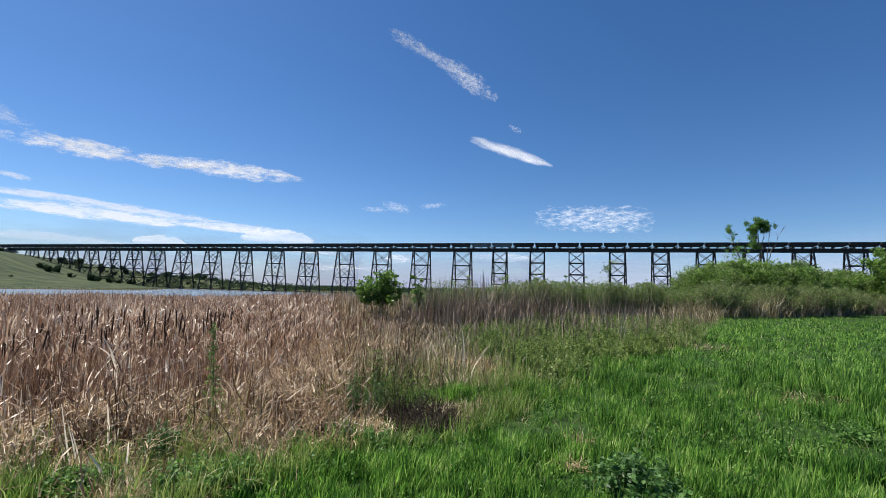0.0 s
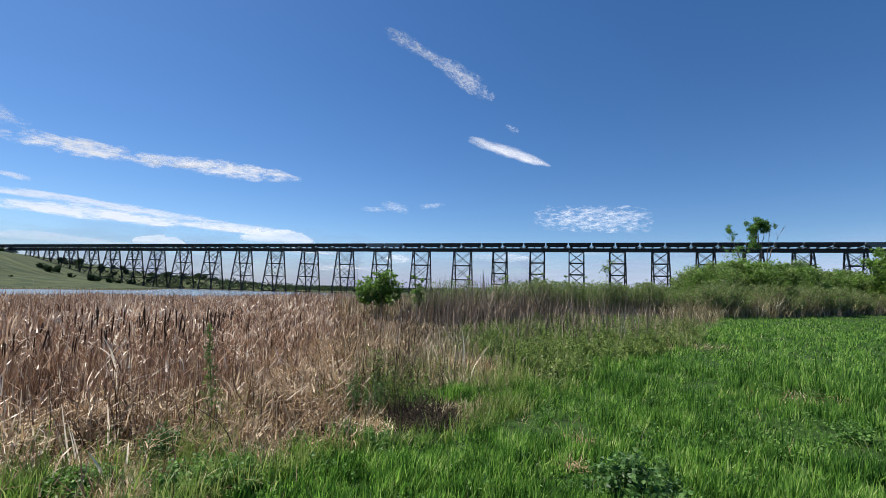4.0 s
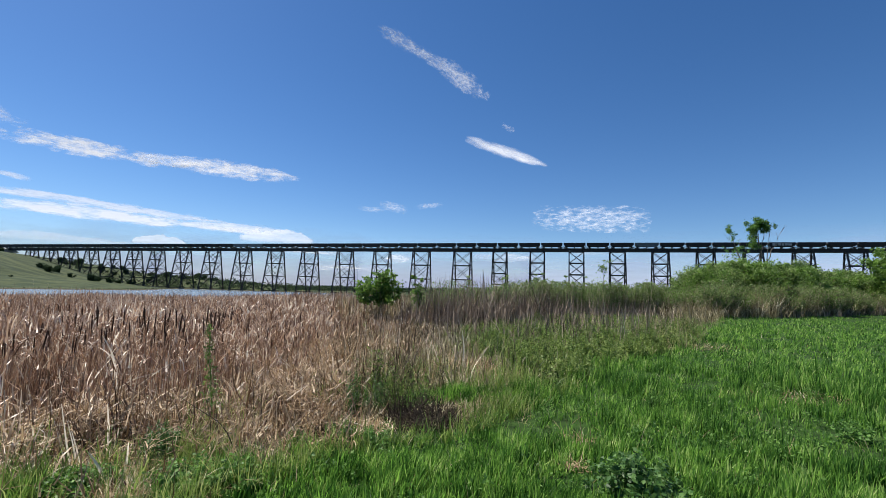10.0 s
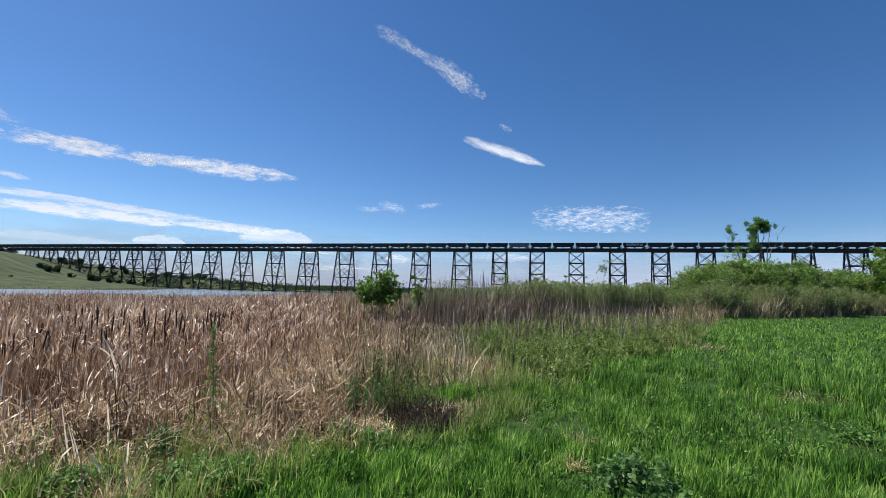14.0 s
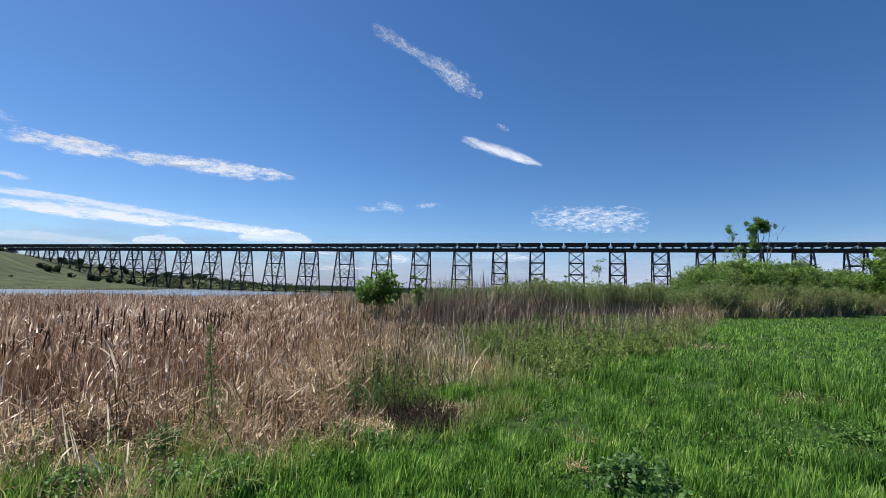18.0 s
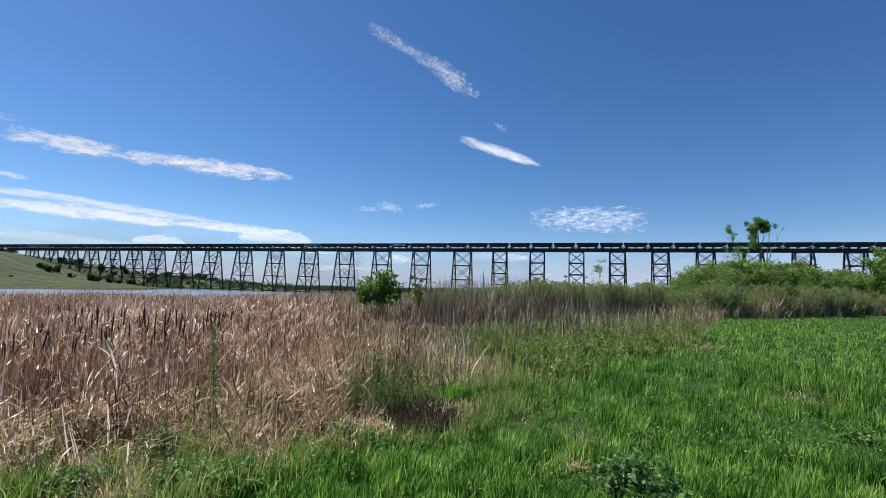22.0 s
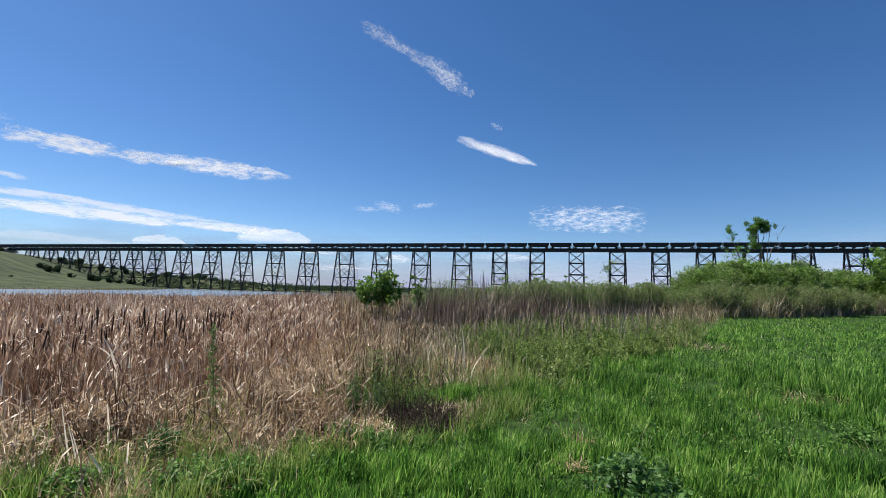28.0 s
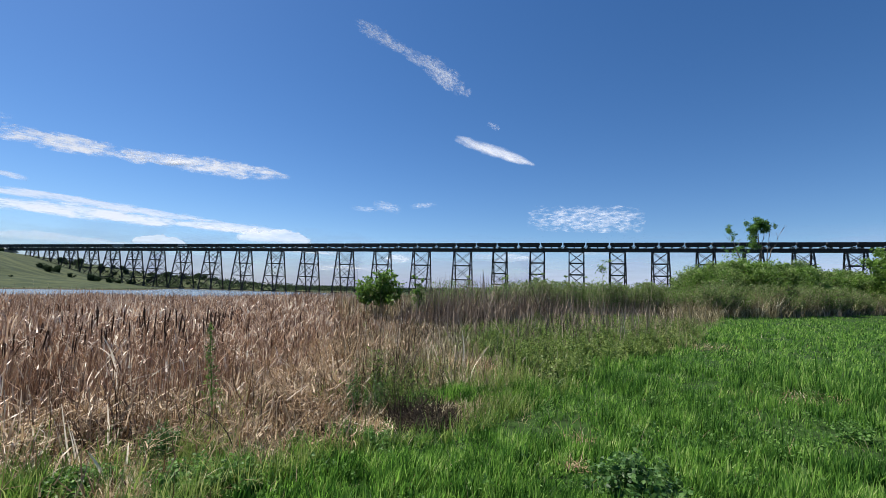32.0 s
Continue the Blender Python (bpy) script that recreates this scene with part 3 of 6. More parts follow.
def wisp_material(name, tone_, ragged, soft, opacity):
    """Vapour whose density is an envelope broken up by billows and by finer ripples."""
    m, nt, ln, b = nodes_of(name)
    nt.remove(b)
    env, gr = nt.new("ShaderNodeAttribute"), nt.new("ShaderNodeAttribute")
    env.attribute_name, gr.attribute_name = "vapour", "grain"
    fac = env.outputs["Fac"]
    for scale, amount, detail in ((1.0, 3.0 * ragged, 7), (3.0, 1.5 * ragged, 4)):
        no, mu = nt.new("ShaderNodeTexNoise"), nt.new("ShaderNodeMath")
        no.inputs["Scale"].default_value, no.inputs["Detail"].default_value, no.inputs["Roughness"].default_value = scale, detail, 0.54
        no.inputs["Distortion"].default_value = 0.4
        ln.new(gr.outputs["Vector"], no.inputs["Vector"])
        mu.operation = "MULTIPLY_ADD"
        mu.inputs[1].default_value = amount
        ln.new(no.outputs[0], mu.inputs[0])
        ln.new(fac, mu.inputs[2])
        fac = mu.outputs[0]
    mr = nt.new("ShaderNodeMapRange")
    mr.interpolation_type = "SMOOTHSTEP"
    mr.inputs["From Min"].default_value, mr.inputs["From Max"].default_value = 2.3 * ragged, 2.3 * ragged + soft
    mr.inputs["To Min"].default_value, mr.inputs["To Max"].default_value = 0.0, opacity
    ln.new(fac, mr.inputs["Value"])
    df, tl, tp = nt.new("ShaderNodeBsdfDiffuse"), nt.new("ShaderNodeBsdfTranslucent"), nt.new("ShaderNodeBsdfTransparent")
    df.inputs[0].default_value = tl.inputs[0].default_value = (*tone_, 1)
    m1, m2 = nt.new("ShaderNodeMixShader"), nt.new("ShaderNodeMixShader")
    m1.inputs[0].default_value = 0.25
    ln.new(df.outputs[0], m1.inputs[1])
    ln.new(tl.outputs[0], m1.inputs[2])
    ln.new(mr.outputs[0], m2.inputs[0])
    ln.new(tp.outputs[0], m2.inputs[1])
    ln.new(m1.outputs[0], m2.inputs[2])
    ln.new(m2.outputs[0], nt["Material Output"].inputs[0])
    return m


M_CLOUD = cloud_material("cloud_vapour", (0.86, 0.86, 0.88))
# lavender sheet colour that paints haze over the low sky
M_HAZE = cloud_material("haze_tint", (0.36, 0.385, 0.565))
clouds = []


def cloud(az, el, length, width, turn, label, opacity, seed, ragged=0.5, stretch=3.0, kind="streak", drift=(0, 0), grain=1.0, far=4000.0, lean=2.4, soft=1.05):
    """A bank of vapour, or a tinted sheet for kind haze, about the direction az, el (degrees): a leaning, billowing
    sheet whose density thins to nothing at its edges.
    length and width in degrees of sky; drift: degrees sideways and upwards over the clip."""
    a, e = radians(az), radians(el)
    out = np.array([math.sin(a) * math.cos(e), math.cos(a) * math.cos(e), math.sin(e)])
    right = np.array([math.cos(a), -math.sin(a), 0.0])
    up = np.cross(right, out)
    wispy = kind in ("streak", "patch")
    nu, nv = (int(min(110, 24 + length * 5)), int(min(46, 16 + width * 8))) if wispy else (int(min(320, 30 + length * 17)), int(min(120, 22 + width * 22)))
    U, V = np.meshgrid(np.linspace(-1, 1, nu), np.linspace(-1, 1, nv), indexing="ij")
    L, Wd = math.tan(radians(length / 2)), math.tan(radians(width / 2))
    k = grain * 0.9
    n1 = fbm((U + 2) * L * 60 * k / stretch, (V + 2) * Wd * 60 * k, seed)
    n2 = fbm((U + 2) * L * 150 * k / stretch, (V + 2) * Wd * 150 * k, seed + 20, 4)
    warp = (fbm((U + 3) * 2.2, (V + 3) * 0.9, seed + 40, 4) - 0.5) * 0.7
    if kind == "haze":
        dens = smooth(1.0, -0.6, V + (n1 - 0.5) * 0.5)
    elif kind == "heap":
        crest = 0.55 * np.sqrt(np.clip(1 - U ** 2, 0, 1)) * (0.65 + 0.7 * fbm((U + 2) * 4, 0 * V, seed + 3, 4))
        dens = smooth(0.0, 0.10, crest * 1.5 - 0.75 - V * 0.9 + (n2 - 0.5) * 0.35) * smooth(-1.0, -0.55, V) * np.clip(0.35 + 1.2 * n1, 0, 1)
    elif kind == "patch":
        env = 1 - (U ** 2 + (V + warp) ** 2)
    else:
        taper = np.clip(1 - np.abs(U) ** 2.2, 0, 1)
        env = taper - ((V + warp * 0.8) / (0.25 + 0.6 * taper)) ** 2
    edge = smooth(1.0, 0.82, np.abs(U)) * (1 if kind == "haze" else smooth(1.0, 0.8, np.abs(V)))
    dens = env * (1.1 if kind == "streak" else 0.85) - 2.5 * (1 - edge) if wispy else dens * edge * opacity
    c, s = math.cos(radians(turn)), math.sin(radians(turn))
    A, B = U * L * c - V * Wd * s, U * L * s + V * Wd * c
    depth = 1 + B * lean + (n1 - 0.5) * 0.0015
    P = far * depth[..., None] * (out + A[..., None] * right + B[..., None] * up)
    org = far * out
    idx = np.arange(nu * nv).reshape(nu, nv)
    q = np.stack([idx[:-1, :-1], idx[1:, :-1], idx[1:, 1:], idx[:-1, 1:]], -1).reshape(-1, 4)
    d = dens.ravel()
    q = q[(d[q] > (-1.6 if wispy else 0.004)).any(1)]
    used, inv = np.unique(q, return_inverse=True)
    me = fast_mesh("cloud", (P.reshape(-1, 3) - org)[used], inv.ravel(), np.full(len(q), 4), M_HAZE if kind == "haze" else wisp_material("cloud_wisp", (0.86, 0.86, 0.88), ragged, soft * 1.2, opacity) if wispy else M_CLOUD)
    me.attributes.new("vapour", "FLOAT", "POINT").data.foreach_set("value", d[used].astype(np.float32))
    if wispy:
        g = np.stack([(U + 2) * L * 60 * k / stretch, (V + 2) * Wd * 60 * k, 0 * U + seed * 1.7], -1).reshape(-1, 3)[used]
        me.attributes.new("grain", "FLOAT_VECTOR", "POINT").data.foreach_set("vector", g.astype(np.float32).ravel())
    ob = new("cloud", me)
    ob.matrix_world = Matrix.Translation(org + np.array([0, 0, EYE]))
    tagged(ob, label, "cloud")
    move = far * (radians(drift[0]) * right + radians(drift[1]) * up)
    clouds.append((ob, Vector(org + np.array([0, 0, EYE])), Vector(move)))


cloud(-4.2, 29.8, 9.0, 2.2, -25, "thin rippled wisp of white cirrus cloud", 0.7, 11, 1.0, 2.0, drift=(-4.0, 0.7), grain=2.6, soft=1.7)
cloud(2.9, 26.3, 9.5, 3.1, -33, "thin rippled wisp of white cirrus cloud", 0.75, 12, 1.0, 1.8, drift=(-3.0, 0.45), grain=2.6, soft=1.7)
cloud(-0.4, 28.1, 7.0, 1.8, -29, "thin rippled wisp of white cirrus cloud", 0.5, 35, 1.0, 2.0, drift=(-3.5, 0.6), grain=2.6, soft=1.7)
cloud(8.6, 17.8, 12.8, 2.0, -19, "dense white spindle of cloud in blue sky", 0.85, 13, 0.4, 4.0, drift=(-2.05, 0.15), grain=1.2)
cloud(-38.7, 13.25, 17.5, 2.3, -0.5, "ragged white streak of cirrus cloud", 1.0, 14, 1.0, 3.2, drift=(-1.5, 0.15), grain=1.9, far=3000.0, soft=1.25)
cloud(-46.5, 14.9, 7.0, 2.2, -6, "ragged thin veil of cirrus cloud", 0.45, 15, 1.0, 2.6, drift=(-1.5, 0.2), grain=1.8, far=3000.0, soft=1.4)
cloud(-25.6, 13.4, 18.0, 2.6, -1, "white tapering streak of cloud", 0.95, 16, 0.9, 3.0, drift=(-1.6, 0.1), grain=1.7, far=3000.0, soft=1.2)
cloud(-31.6, 13.35, 9.0, 1.5, -1, "thin ragged strand of cirrus cloud", 0.75, 36, 1.0, 3.0, drift=(-1.55, 0.12), grain=1.8, far=3000.0, soft=1.4)
cloud(-37.0, 6.95, 30.0, 1.9, -1.3, "long low band of white cloud", 0.85, 17, 0.85, 5.0, drift=(-0.65, 0.0), grain=1.6, far=3500.0)
cloud(-38.0, 7.9, 30.0, 1.25, -2.4, "long thin upper strand of white cloud", 0.7, 27, 0.8, 5.0, drift=(-0.65, 0.0), grain=1.6, far=4500.0)
cloud(-24.5, 6.7, 14.0, 1.7, -1.0, "long low band of white cloud", 0.75, 37, 0.6, 5.0, drift=(-0.5, 0.0), grain=1.6, far=3900.0)
cloud(-20.4, 6.9, 9.0, 3.8, 0, "heaped white cumulus cloud on the horizon", 0.6, 18, kind="heap", drift=(-0.4, 0.0), far=3700.0)
cloud(-32.6, 5.2, 5.5, 2.4, 0, "small heaped white cumulus cloud on the horizon", 0.5, 19, kind="heap", far=3700.0)
cloud(-41.5, 4.6, 14.0, 1.9, 0, "low bank of white cumulus cloud on the horizon", 0.3, 20, kind="heap", far=3700.0)
cloud(-9.0, 10.2, 4.0, 0.8, -2, "faint wisp of white cloud", 0.6, 21, 0.8, 3.0, "patch", drift=(-1.2, 0.0), grain=6.0, soft=1.6)
cloud(-6.2, 10.6, 4.2, 1.5, -10, "faint broken wisps of white cloud", 0.55, 22, 1.0, 2.0, "patch", drift=(-1.2, 0.0), grain=6.0, soft=1.6)
cloud(-1.5, 11.0, 4.0, 0.8, 8, "faint wisp of white cloud", 0.6, 23, 0.9, 2.5, "patch", drift=(-1.2, 0.0), grain=6.0, soft=1.6)
cloud(18.6, 9.4, 16.0, 4.0, -2, "mottled patch of white altocumulus cloud", 0.85, 24, 1.0, 2.6, "patch", drift=(-0.95, 0.0), grain=2.6, soft=1.7)
cloud(9.0, 20.6, 2.0, 0.8, -30, "tiny faint wisp of cloud", 0.3, 25, 1.3, 1.6, "patch", drift=(-2.6, 0.4), grain=7.0)
cloud(-5.6, 4.1, 5.0, 1.4, 0, "soft pale cloud low behind the trestle", 0.5, 26, 0.7, 3.0, "patch", grain=2.0)
cloud(-17.0, 4.6, 11.0, 1.0, -2, "soft pale streak of cloud behind the trestle", 0.4, 31, 0.8, 5.0, "patch", grain=2.0)
cloud(-12.5, 2.6, 12.0, 0.9, -1, "soft pale streak of cloud behind the trestle", 0.35, 32, 0.8, 5.0, "patch", grain=2.0)
cloud(8.0, 4.6, 11.0, 1.3, 0, "soft pale streak of cloud behind the trestle", 0.35, 33, 0.8, 5.0, "patch", grain=2.0)
cloud(19.0, 5.4, 10.0, 1.1, 0, "soft pale streak of cloud behind the trestle", 0.3, 34, 0.8, 5.0, "patch", grain=2.0)
# tinted sheets added round the horizon to colour the low sky lavender
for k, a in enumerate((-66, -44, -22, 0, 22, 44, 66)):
    cloud(a, 2.2, 25.0, 11.0, 0, "tinted sheet standing in for haze along the horizon", 0.9 if a < 0 else 0.96, 50 + k, stretch=6.0, kind="haze", far=4440.0 + 10 * k, lean=1.2)
cloud(-44.5, 9.6, 3.0, 0.7, -4, "tiny wisp of white cloud", 0.6, 30, 0.8, 3.0, "patch", drift=(-0.3, 0))


# ---- grasses and reeds ----
def scatter(n, r0, r1, a0, a1):
    r = np.exp(rng.uniform(math.log(r0), math.log(r1), n))
    a = np.radians(rng.uniform(a0, a1, n))
    return r * np.sin(a), r * np.cos(a), r


def stuff(name, label, category, mat, x, y, h, w, lean, bend, segs, lift=-0.02, yaw=None):
    n = len(x)
    yaw = rng.uniform(0, 2 * np.pi, n) if yaw is None else yaw
    v = strips(np.stack([x, y, height(x, y) + lift], 1), h, w, yaw, lean, bend, segs)
    return tagged(new(name, fast_mesh(name, *v, mat)), label, category, kind="stuff")


def keep(mask, *arrays):
    return [a[mask] for a in arrays]


# the foot of the thicket: bearing in degrees and distance
FRONT_AZ, FRONT_R = [-10, -3, 5, 10, 15, 20, 28, 33, 38], [25, 25.5, 26.5, 29.5, 33, 36, 42.5, 50, 59]
def rough(x, y, k, seed):
    """Uneven growth, 0 to 1, in lumps about 1/k metres across."""
    return smooth(0.3, 0.7, fbm(x * k + 300, y * k + 300, seed, 4))


PATCHES = [(5.64, 7.4, 0.6), (6.2, 7.45, 0.38), (0.45, 6.5, 0.5), (9.0, 16.0, 1.5), (1.52, 4.9, 0.16), (-0.75, 5.35, 0.3), (1.25, 4.3, 0.1), (-0.2, 5.5, 0.6), (-0.45, 5.8, 0.4), (1.55, 3.5, 0.32)]


def bare(x, y):
    """Small trampled patches where the grass is thin."""
    b = np.zeros_like(x)
    for px, py, pr in PATCHES:
        b = np.maximum(b, 1 - smooth(0.5, 1.2, np.hypot(x - px, y - py) / pr))
    return b


def tufts(name, label, category, mat, x, y, per, spread, h, w, fan, bend, segs, lift=-0.02, wind=None):
    """Blades in tufts: each root carries `per` blades that fan out from it. h, w, spread: one value for each tuft."""
    n = len(x)
    turn, off = rng.uniform(0, 2 * np.pi, (n, per)), np.abs(rng.normal(0, 1, (n, per)))
    X = (x[:, None] + np.cos(turn) * off * spread[:, None]).ravel()
    Y = (y[:, None] + np.sin(turn) * off * spread[:, None]).ravel()
    m = n * per
    yaw = turn.ravel() + rng.normal(0, 0.5, m)
    if wind is not None:
        yaw = np.where(rng.random(m) < 0.45, wind + rng.normal(0, 0.7, m), yaw)
    H, W = np.repeat(h, per) * rng.uniform(0.45, 1.1, m), np.repeat(w, per) * rng.uniform(0.55, 1.35, m)
    return stuff(name, label, category, mat, X, Y, H, W, np.abs(rng.normal(0, fan, m)) * (0.4 + 0.6 * off.ravel()), np.abs(rng.normal(bend, bend * 0.8, m)), segs, lift, yaw)


def clumps(x, y, w, h, many, size, flat=0.5, ratio=0.6):
    """Leaves in low domes, denser towards the outer skin, for weeds that grow in patches."""
    k = np.repeat(np.arange(len(x)), many)
    n = len(k)
    a, q = rng.uniform(0, 2 * np.pi, n), np.sqrt(rng.random(n))
    top = np.sqrt(np.clip(1 - q ** 2, 0.04, 1)) * (0.75 + 0.35 * rng.random(n))
    X, Y = x[k] + np.cos(a) * q * w[k] / 2, y[k] + np.sin(a) * q * w[k] / 2
    c = np.stack([X, Y, height(X, Y) + h[k] * top * rng.beta(2.2, 0.9, n) + 0.01], 1)
    return leaves(c, size[k] * rng.uniform(0.6, 1.3, n), flat, ratio)


def build_meadow():
    az_far = lambda x, y: np.degrees(np.arctan2(x, y))
    x, y, r = scatter(50000, 2.2, 95, -46, 52)
    e = edge_dist(x, y)
    lush = 0.55 * rough(x, y, 0.9, 61) + 0.45 * rough(x, y, 3.2, 62)
    x, y, r, lush = keep((e < rng.normal(0, 0.22, len(e)) + 0.1 + 2.5 * smooth(25, 32, az_far(x, y))) & (bare(x, y) < rng.random(len(x)) * 1.2) & (rng.random(len(x)) < 0.2 + 1.35 * lush), x, y, r, lush)
    low = 1 - 0.5 * smooth(1.0, 0.5, np.hypot((x + 0.2) / 1.2, y - 5.0))
    h = (0.07 + 0.33 * lush + rng.normal(0, 0.03, len(x))).clip(0.06, 0.42) * low
    w = np.maximum(0.0125, 0.0018 * r).clip(0.006, 0.05)
    near = r < 13
    tufts("meadow_grass", "lush bright green uncut meadow grass", "grass", M_GRASS, x[near], y[near], 7, 0.035 * (1 + r[near] / 7), h[near] * (0.68 + 0.4 * smooth(4, 10, r[near])), w[near] * (1 + 0.3 * smooth(7, 4, r[near])), 0.17, 0.4, 3, wind=0.4)
    tufts("meadow_grass", "lush bright green uncut meadow grass", "grass", M_GRASS, x[~near], y[~near], 7, 0.036 * (1 + r[~near] / 7), h[~near] * 1.05, w[~near], 0.5, 0.8, 3, wind=0.4)
    for many, r0, r1, a0, a1 in ((22000, 0.2, 2.4, -52, 52), (70000, 0.35, 45, 52, 308)):
        x, y, r = scatter(many, r0, r1, a0, a1)
        x, y, r = keep(edge_dist(x, y) < 0.1, x, y, r)
        n = len(x)
        stuff("meadow_grass", "lush bright green uncut meadow grass", "grass", M_GRASS, x, y, (0.2 + 0.05 * wave(x, y, 1.7, 1.0) + rng.normal(0, 0.04, n)).clip(0.06, 0.4), 0.0125 * (1 + r / 23), np.abs(rng.normal(0.1, 0.12, n)), np.abs(rng.normal(0.3, 0.3, n)), 2)
    # low broad-leaved herbs between the grasses
    x, y, r = scatter(9000, 3.2, 60, -30, 52)
    want = 0.08 + 1.3 * rough(x, y, 0.6, 63) * rough(x, y, 2.0, 64)
    x, y, r = keep((edge_dist(x, y) < 0.2) & (rng.random(len(x)) < want), x, y, r)
    n = len(x)
    v = clumps(x, y, rng.uniform(0.1, 0.28, n) * (1 + r / 25), rng.uniform(0.1, 0.25, n), 14, 0.027 * (1 + r / 14), 0.35, 0.5)
    tagged(new("meadow_herbs", fast_mesh("meadow_herbs", *v, M_NETTLE)), "low broad-leaved green herbs among meadow grass", "weeds", kind="stuff")
    # dry blades among the green
    x, y, r = scatter(12000, 2.2, 40, -50, 52)
    x, y, r = keep((edge_dist(x, y) < 0.3) & (rng.random(len(x)) < 0.2 + bare(x, y) * 3), x, y, r)
    n = len(x)
    stuff("dead_grass", "scattered straw-coloured dead grass blades", "grass", M_STRAW, x, y, rng.uniform(0.08, 0.3, n), 0.004 * (1 + r / 6),
          np.abs(rng.normal(0.6, 0.5, n)), np.abs(rng.normal(0.5, 0.5, n)), 3)
    x, y = [], []
    for px, py, pr in PATCHES[:-3]:
        m = int(60 + 300 * pr)
        x.append(rng.normal(px, pr * 0.5, m))
        y.append(rng.normal(py, pr * 0.5, m))
    x, y = np.concatenate(x), np.concatenate(y)
    n, r = len(x), np.hypot(x, y)
    stuff("straw_litter", "matted dead straw on bare earth patches", "straw", M_LITTER, x, y, rng.uniform(0.06, 0.24, n), 0.003 + 0.0012 * r,
          rng.uniform(1.0, 1.5, n), rng.normal(0.1, 0.3, n), 2, 0.02)


def kept_clear(x, y):
    """True away from the gaps in the straw where single plants stand."""
    far = np.ones(np.shape(x), bool)
    for px, py, pr in ((-2.72, 3.55, 0.4), (-2.0, 3.65, 0.42), (-1.66, 3.65, 0.35), (-2.46, 4.2, 0.28), (-3.1, 3.5, 0.3), (-3.12, 3.95, 0.28), (-0.2, 5.4, 0.5)):
        far &= np.hypot(x - px, y - py) > pr
    far &= (np.hypot(x, y) > 4.3) | (np.arctan2(x, y) < radians(-48))
    return far


def hollow(x, y):
    """Near 0 in the dark holes between heaps of straw, near 1 on the heaps."""
    return smooth(0.16, 0.42, 0.55 * rough(x, y, 1.3, 71) * rough(x, y, 3.6, 72) + 0.45 * rough(x, y, 2.4, 74) * rough(x, y, 6.0, 76))


def build_reeds():
    # standing dry stems and leaves
    x, y, r = [np.concatenate(q) for q in zip(scatter(150000, 3.0, 112, -52, 10), scatter(16000, 3.0, 70, -115, -52))]
    e, az = edge_dist(x, y), np.degrees(np.arctan2(x, y))
    thin = smooth(3, -12, az) * (0.2 + 0.8 * smooth(0.8, 5.0, e))
    heap = np.maximum(smooth(3.2, 1.4, np.hypot((x + 3.2) / 1.2, (y - 11.0) / 1.7)), smooth(1.9, 0.8, np.hypot(x + 2.9, (y - 8.3) / 1.2))) * 0.93
    mat_ = np.maximum(smooth(-28, -20, az) * smooth(13, 10, r), smooth(9.5, 5.5, r) * (0.55 + 0.3 * smooth(-0.3, 0.4, wave(x, y, 1.3, 0.6))))
    heap = np.maximum(heap, (0.86 + 0.1 * smooth(7.0, 5.5, r)) * mat_ * thin)
    x, y, r, e, az = keep((e > 0.15) & kept_clear(x, y) & (rng.random(len(e)) < (thin - heap) * (0.35 + 0.9 * rough(x, y, 2.2, 73)) * (1 - 0.5 * smooth(10, 7, r))), x, y, r, e, az)
    n = len(x)
    e = np.maximum(e - 0.7 * smooth(9, 5, r), 0.1)
    h = (1.45 + 0.10 * wave(x, y, 0.35, 1.0) + rng.normal(0, 0.22, n) * (1 - 0.4 * smooth(9, 16, r))).clip(0.4, 2.0) * (0.5 + 0.5 * smooth(0.3, 3.5, e))
    h = h * (1 - 0.5 * smooth(-20, -12, az) * smooth(36, 25, r)) * (1 + 0.14 * smooth(12, 45, r) + 0.3 * smooth(45, 85, r)) * (1 - 0.66 * smooth(-28, -20, az) * smooth(16, 10, r)) * (0.42 + 0.58 * smooth(1.5, 5.0, e))
    h = h * (0.38 + 0.62 * smooth(5.5, 11.0, r)) * (0.72 + 0.42 * rough(x, y, 0.8, 77))
    w = (0.002 * r).clip(0.007, 0.14) * rng.uniform(0.4, 1.6, n)
    bend = np.where(rng.random(n) < 0.12 * smooth(7, 14, r), rng.uniform(0.8, 2.2, n), np.abs(rng.normal(0.08, 0.2, n)))
    lean = np.abs(rng.normal(0.03, 0.09, n))
    drab = az > -13 + rng.normal(0, 5, n)
    stuff("reed_bed", "dense bed of dry brown cattail reeds", "reeds", M_REED, *keep(~drab, x, y, h, w, lean, bend), 4)
    stuff("marsh_grass", "drab olive-brown dead marsh grass", "grass", M_DRAB, *keep(drab & (rng.random(n) < 0.8 * (0.3 + 0.7 * smooth(8, 15, r))), x, y, h * (0.42 + 0.5 * smooth(13, 30, r)), w * 1.0, lean + np.abs(rng.normal(0, 0.14, n)), bend + rng.normal(0, 0.5, n)), 4)
    # fallen and broken straw beneath
    x, y, r = [np.concatenate(q) for q in zip(scatter(150000, 2.8, 50, -52, 4), scatter(16000, 1.5, 40, -120, -52))]
    e, az = edge_dist(x, y), np.degrees(np.arctan2(x, y))
    x, y, r, e, az = keep((e > rng.normal(0.15, 0.3, len(e))) & (kept_clear(x, y) | (rng.random(len(e)) < np.where(np.hypot(x, y) < 4.3, 0.4, 0.1))) & (rng.random(len(e)) < smooth(2, -10, az + 8 * smooth(8, 6, r)) * np.maximum(hollow(x, y) * (0.3 + 0.7 * smooth(4.9, 6.2, r)), np.maximum(smooth(14, 24, r), 0.5 * smooth(5.6, 7.2, r)))), x, y, r, e, az)
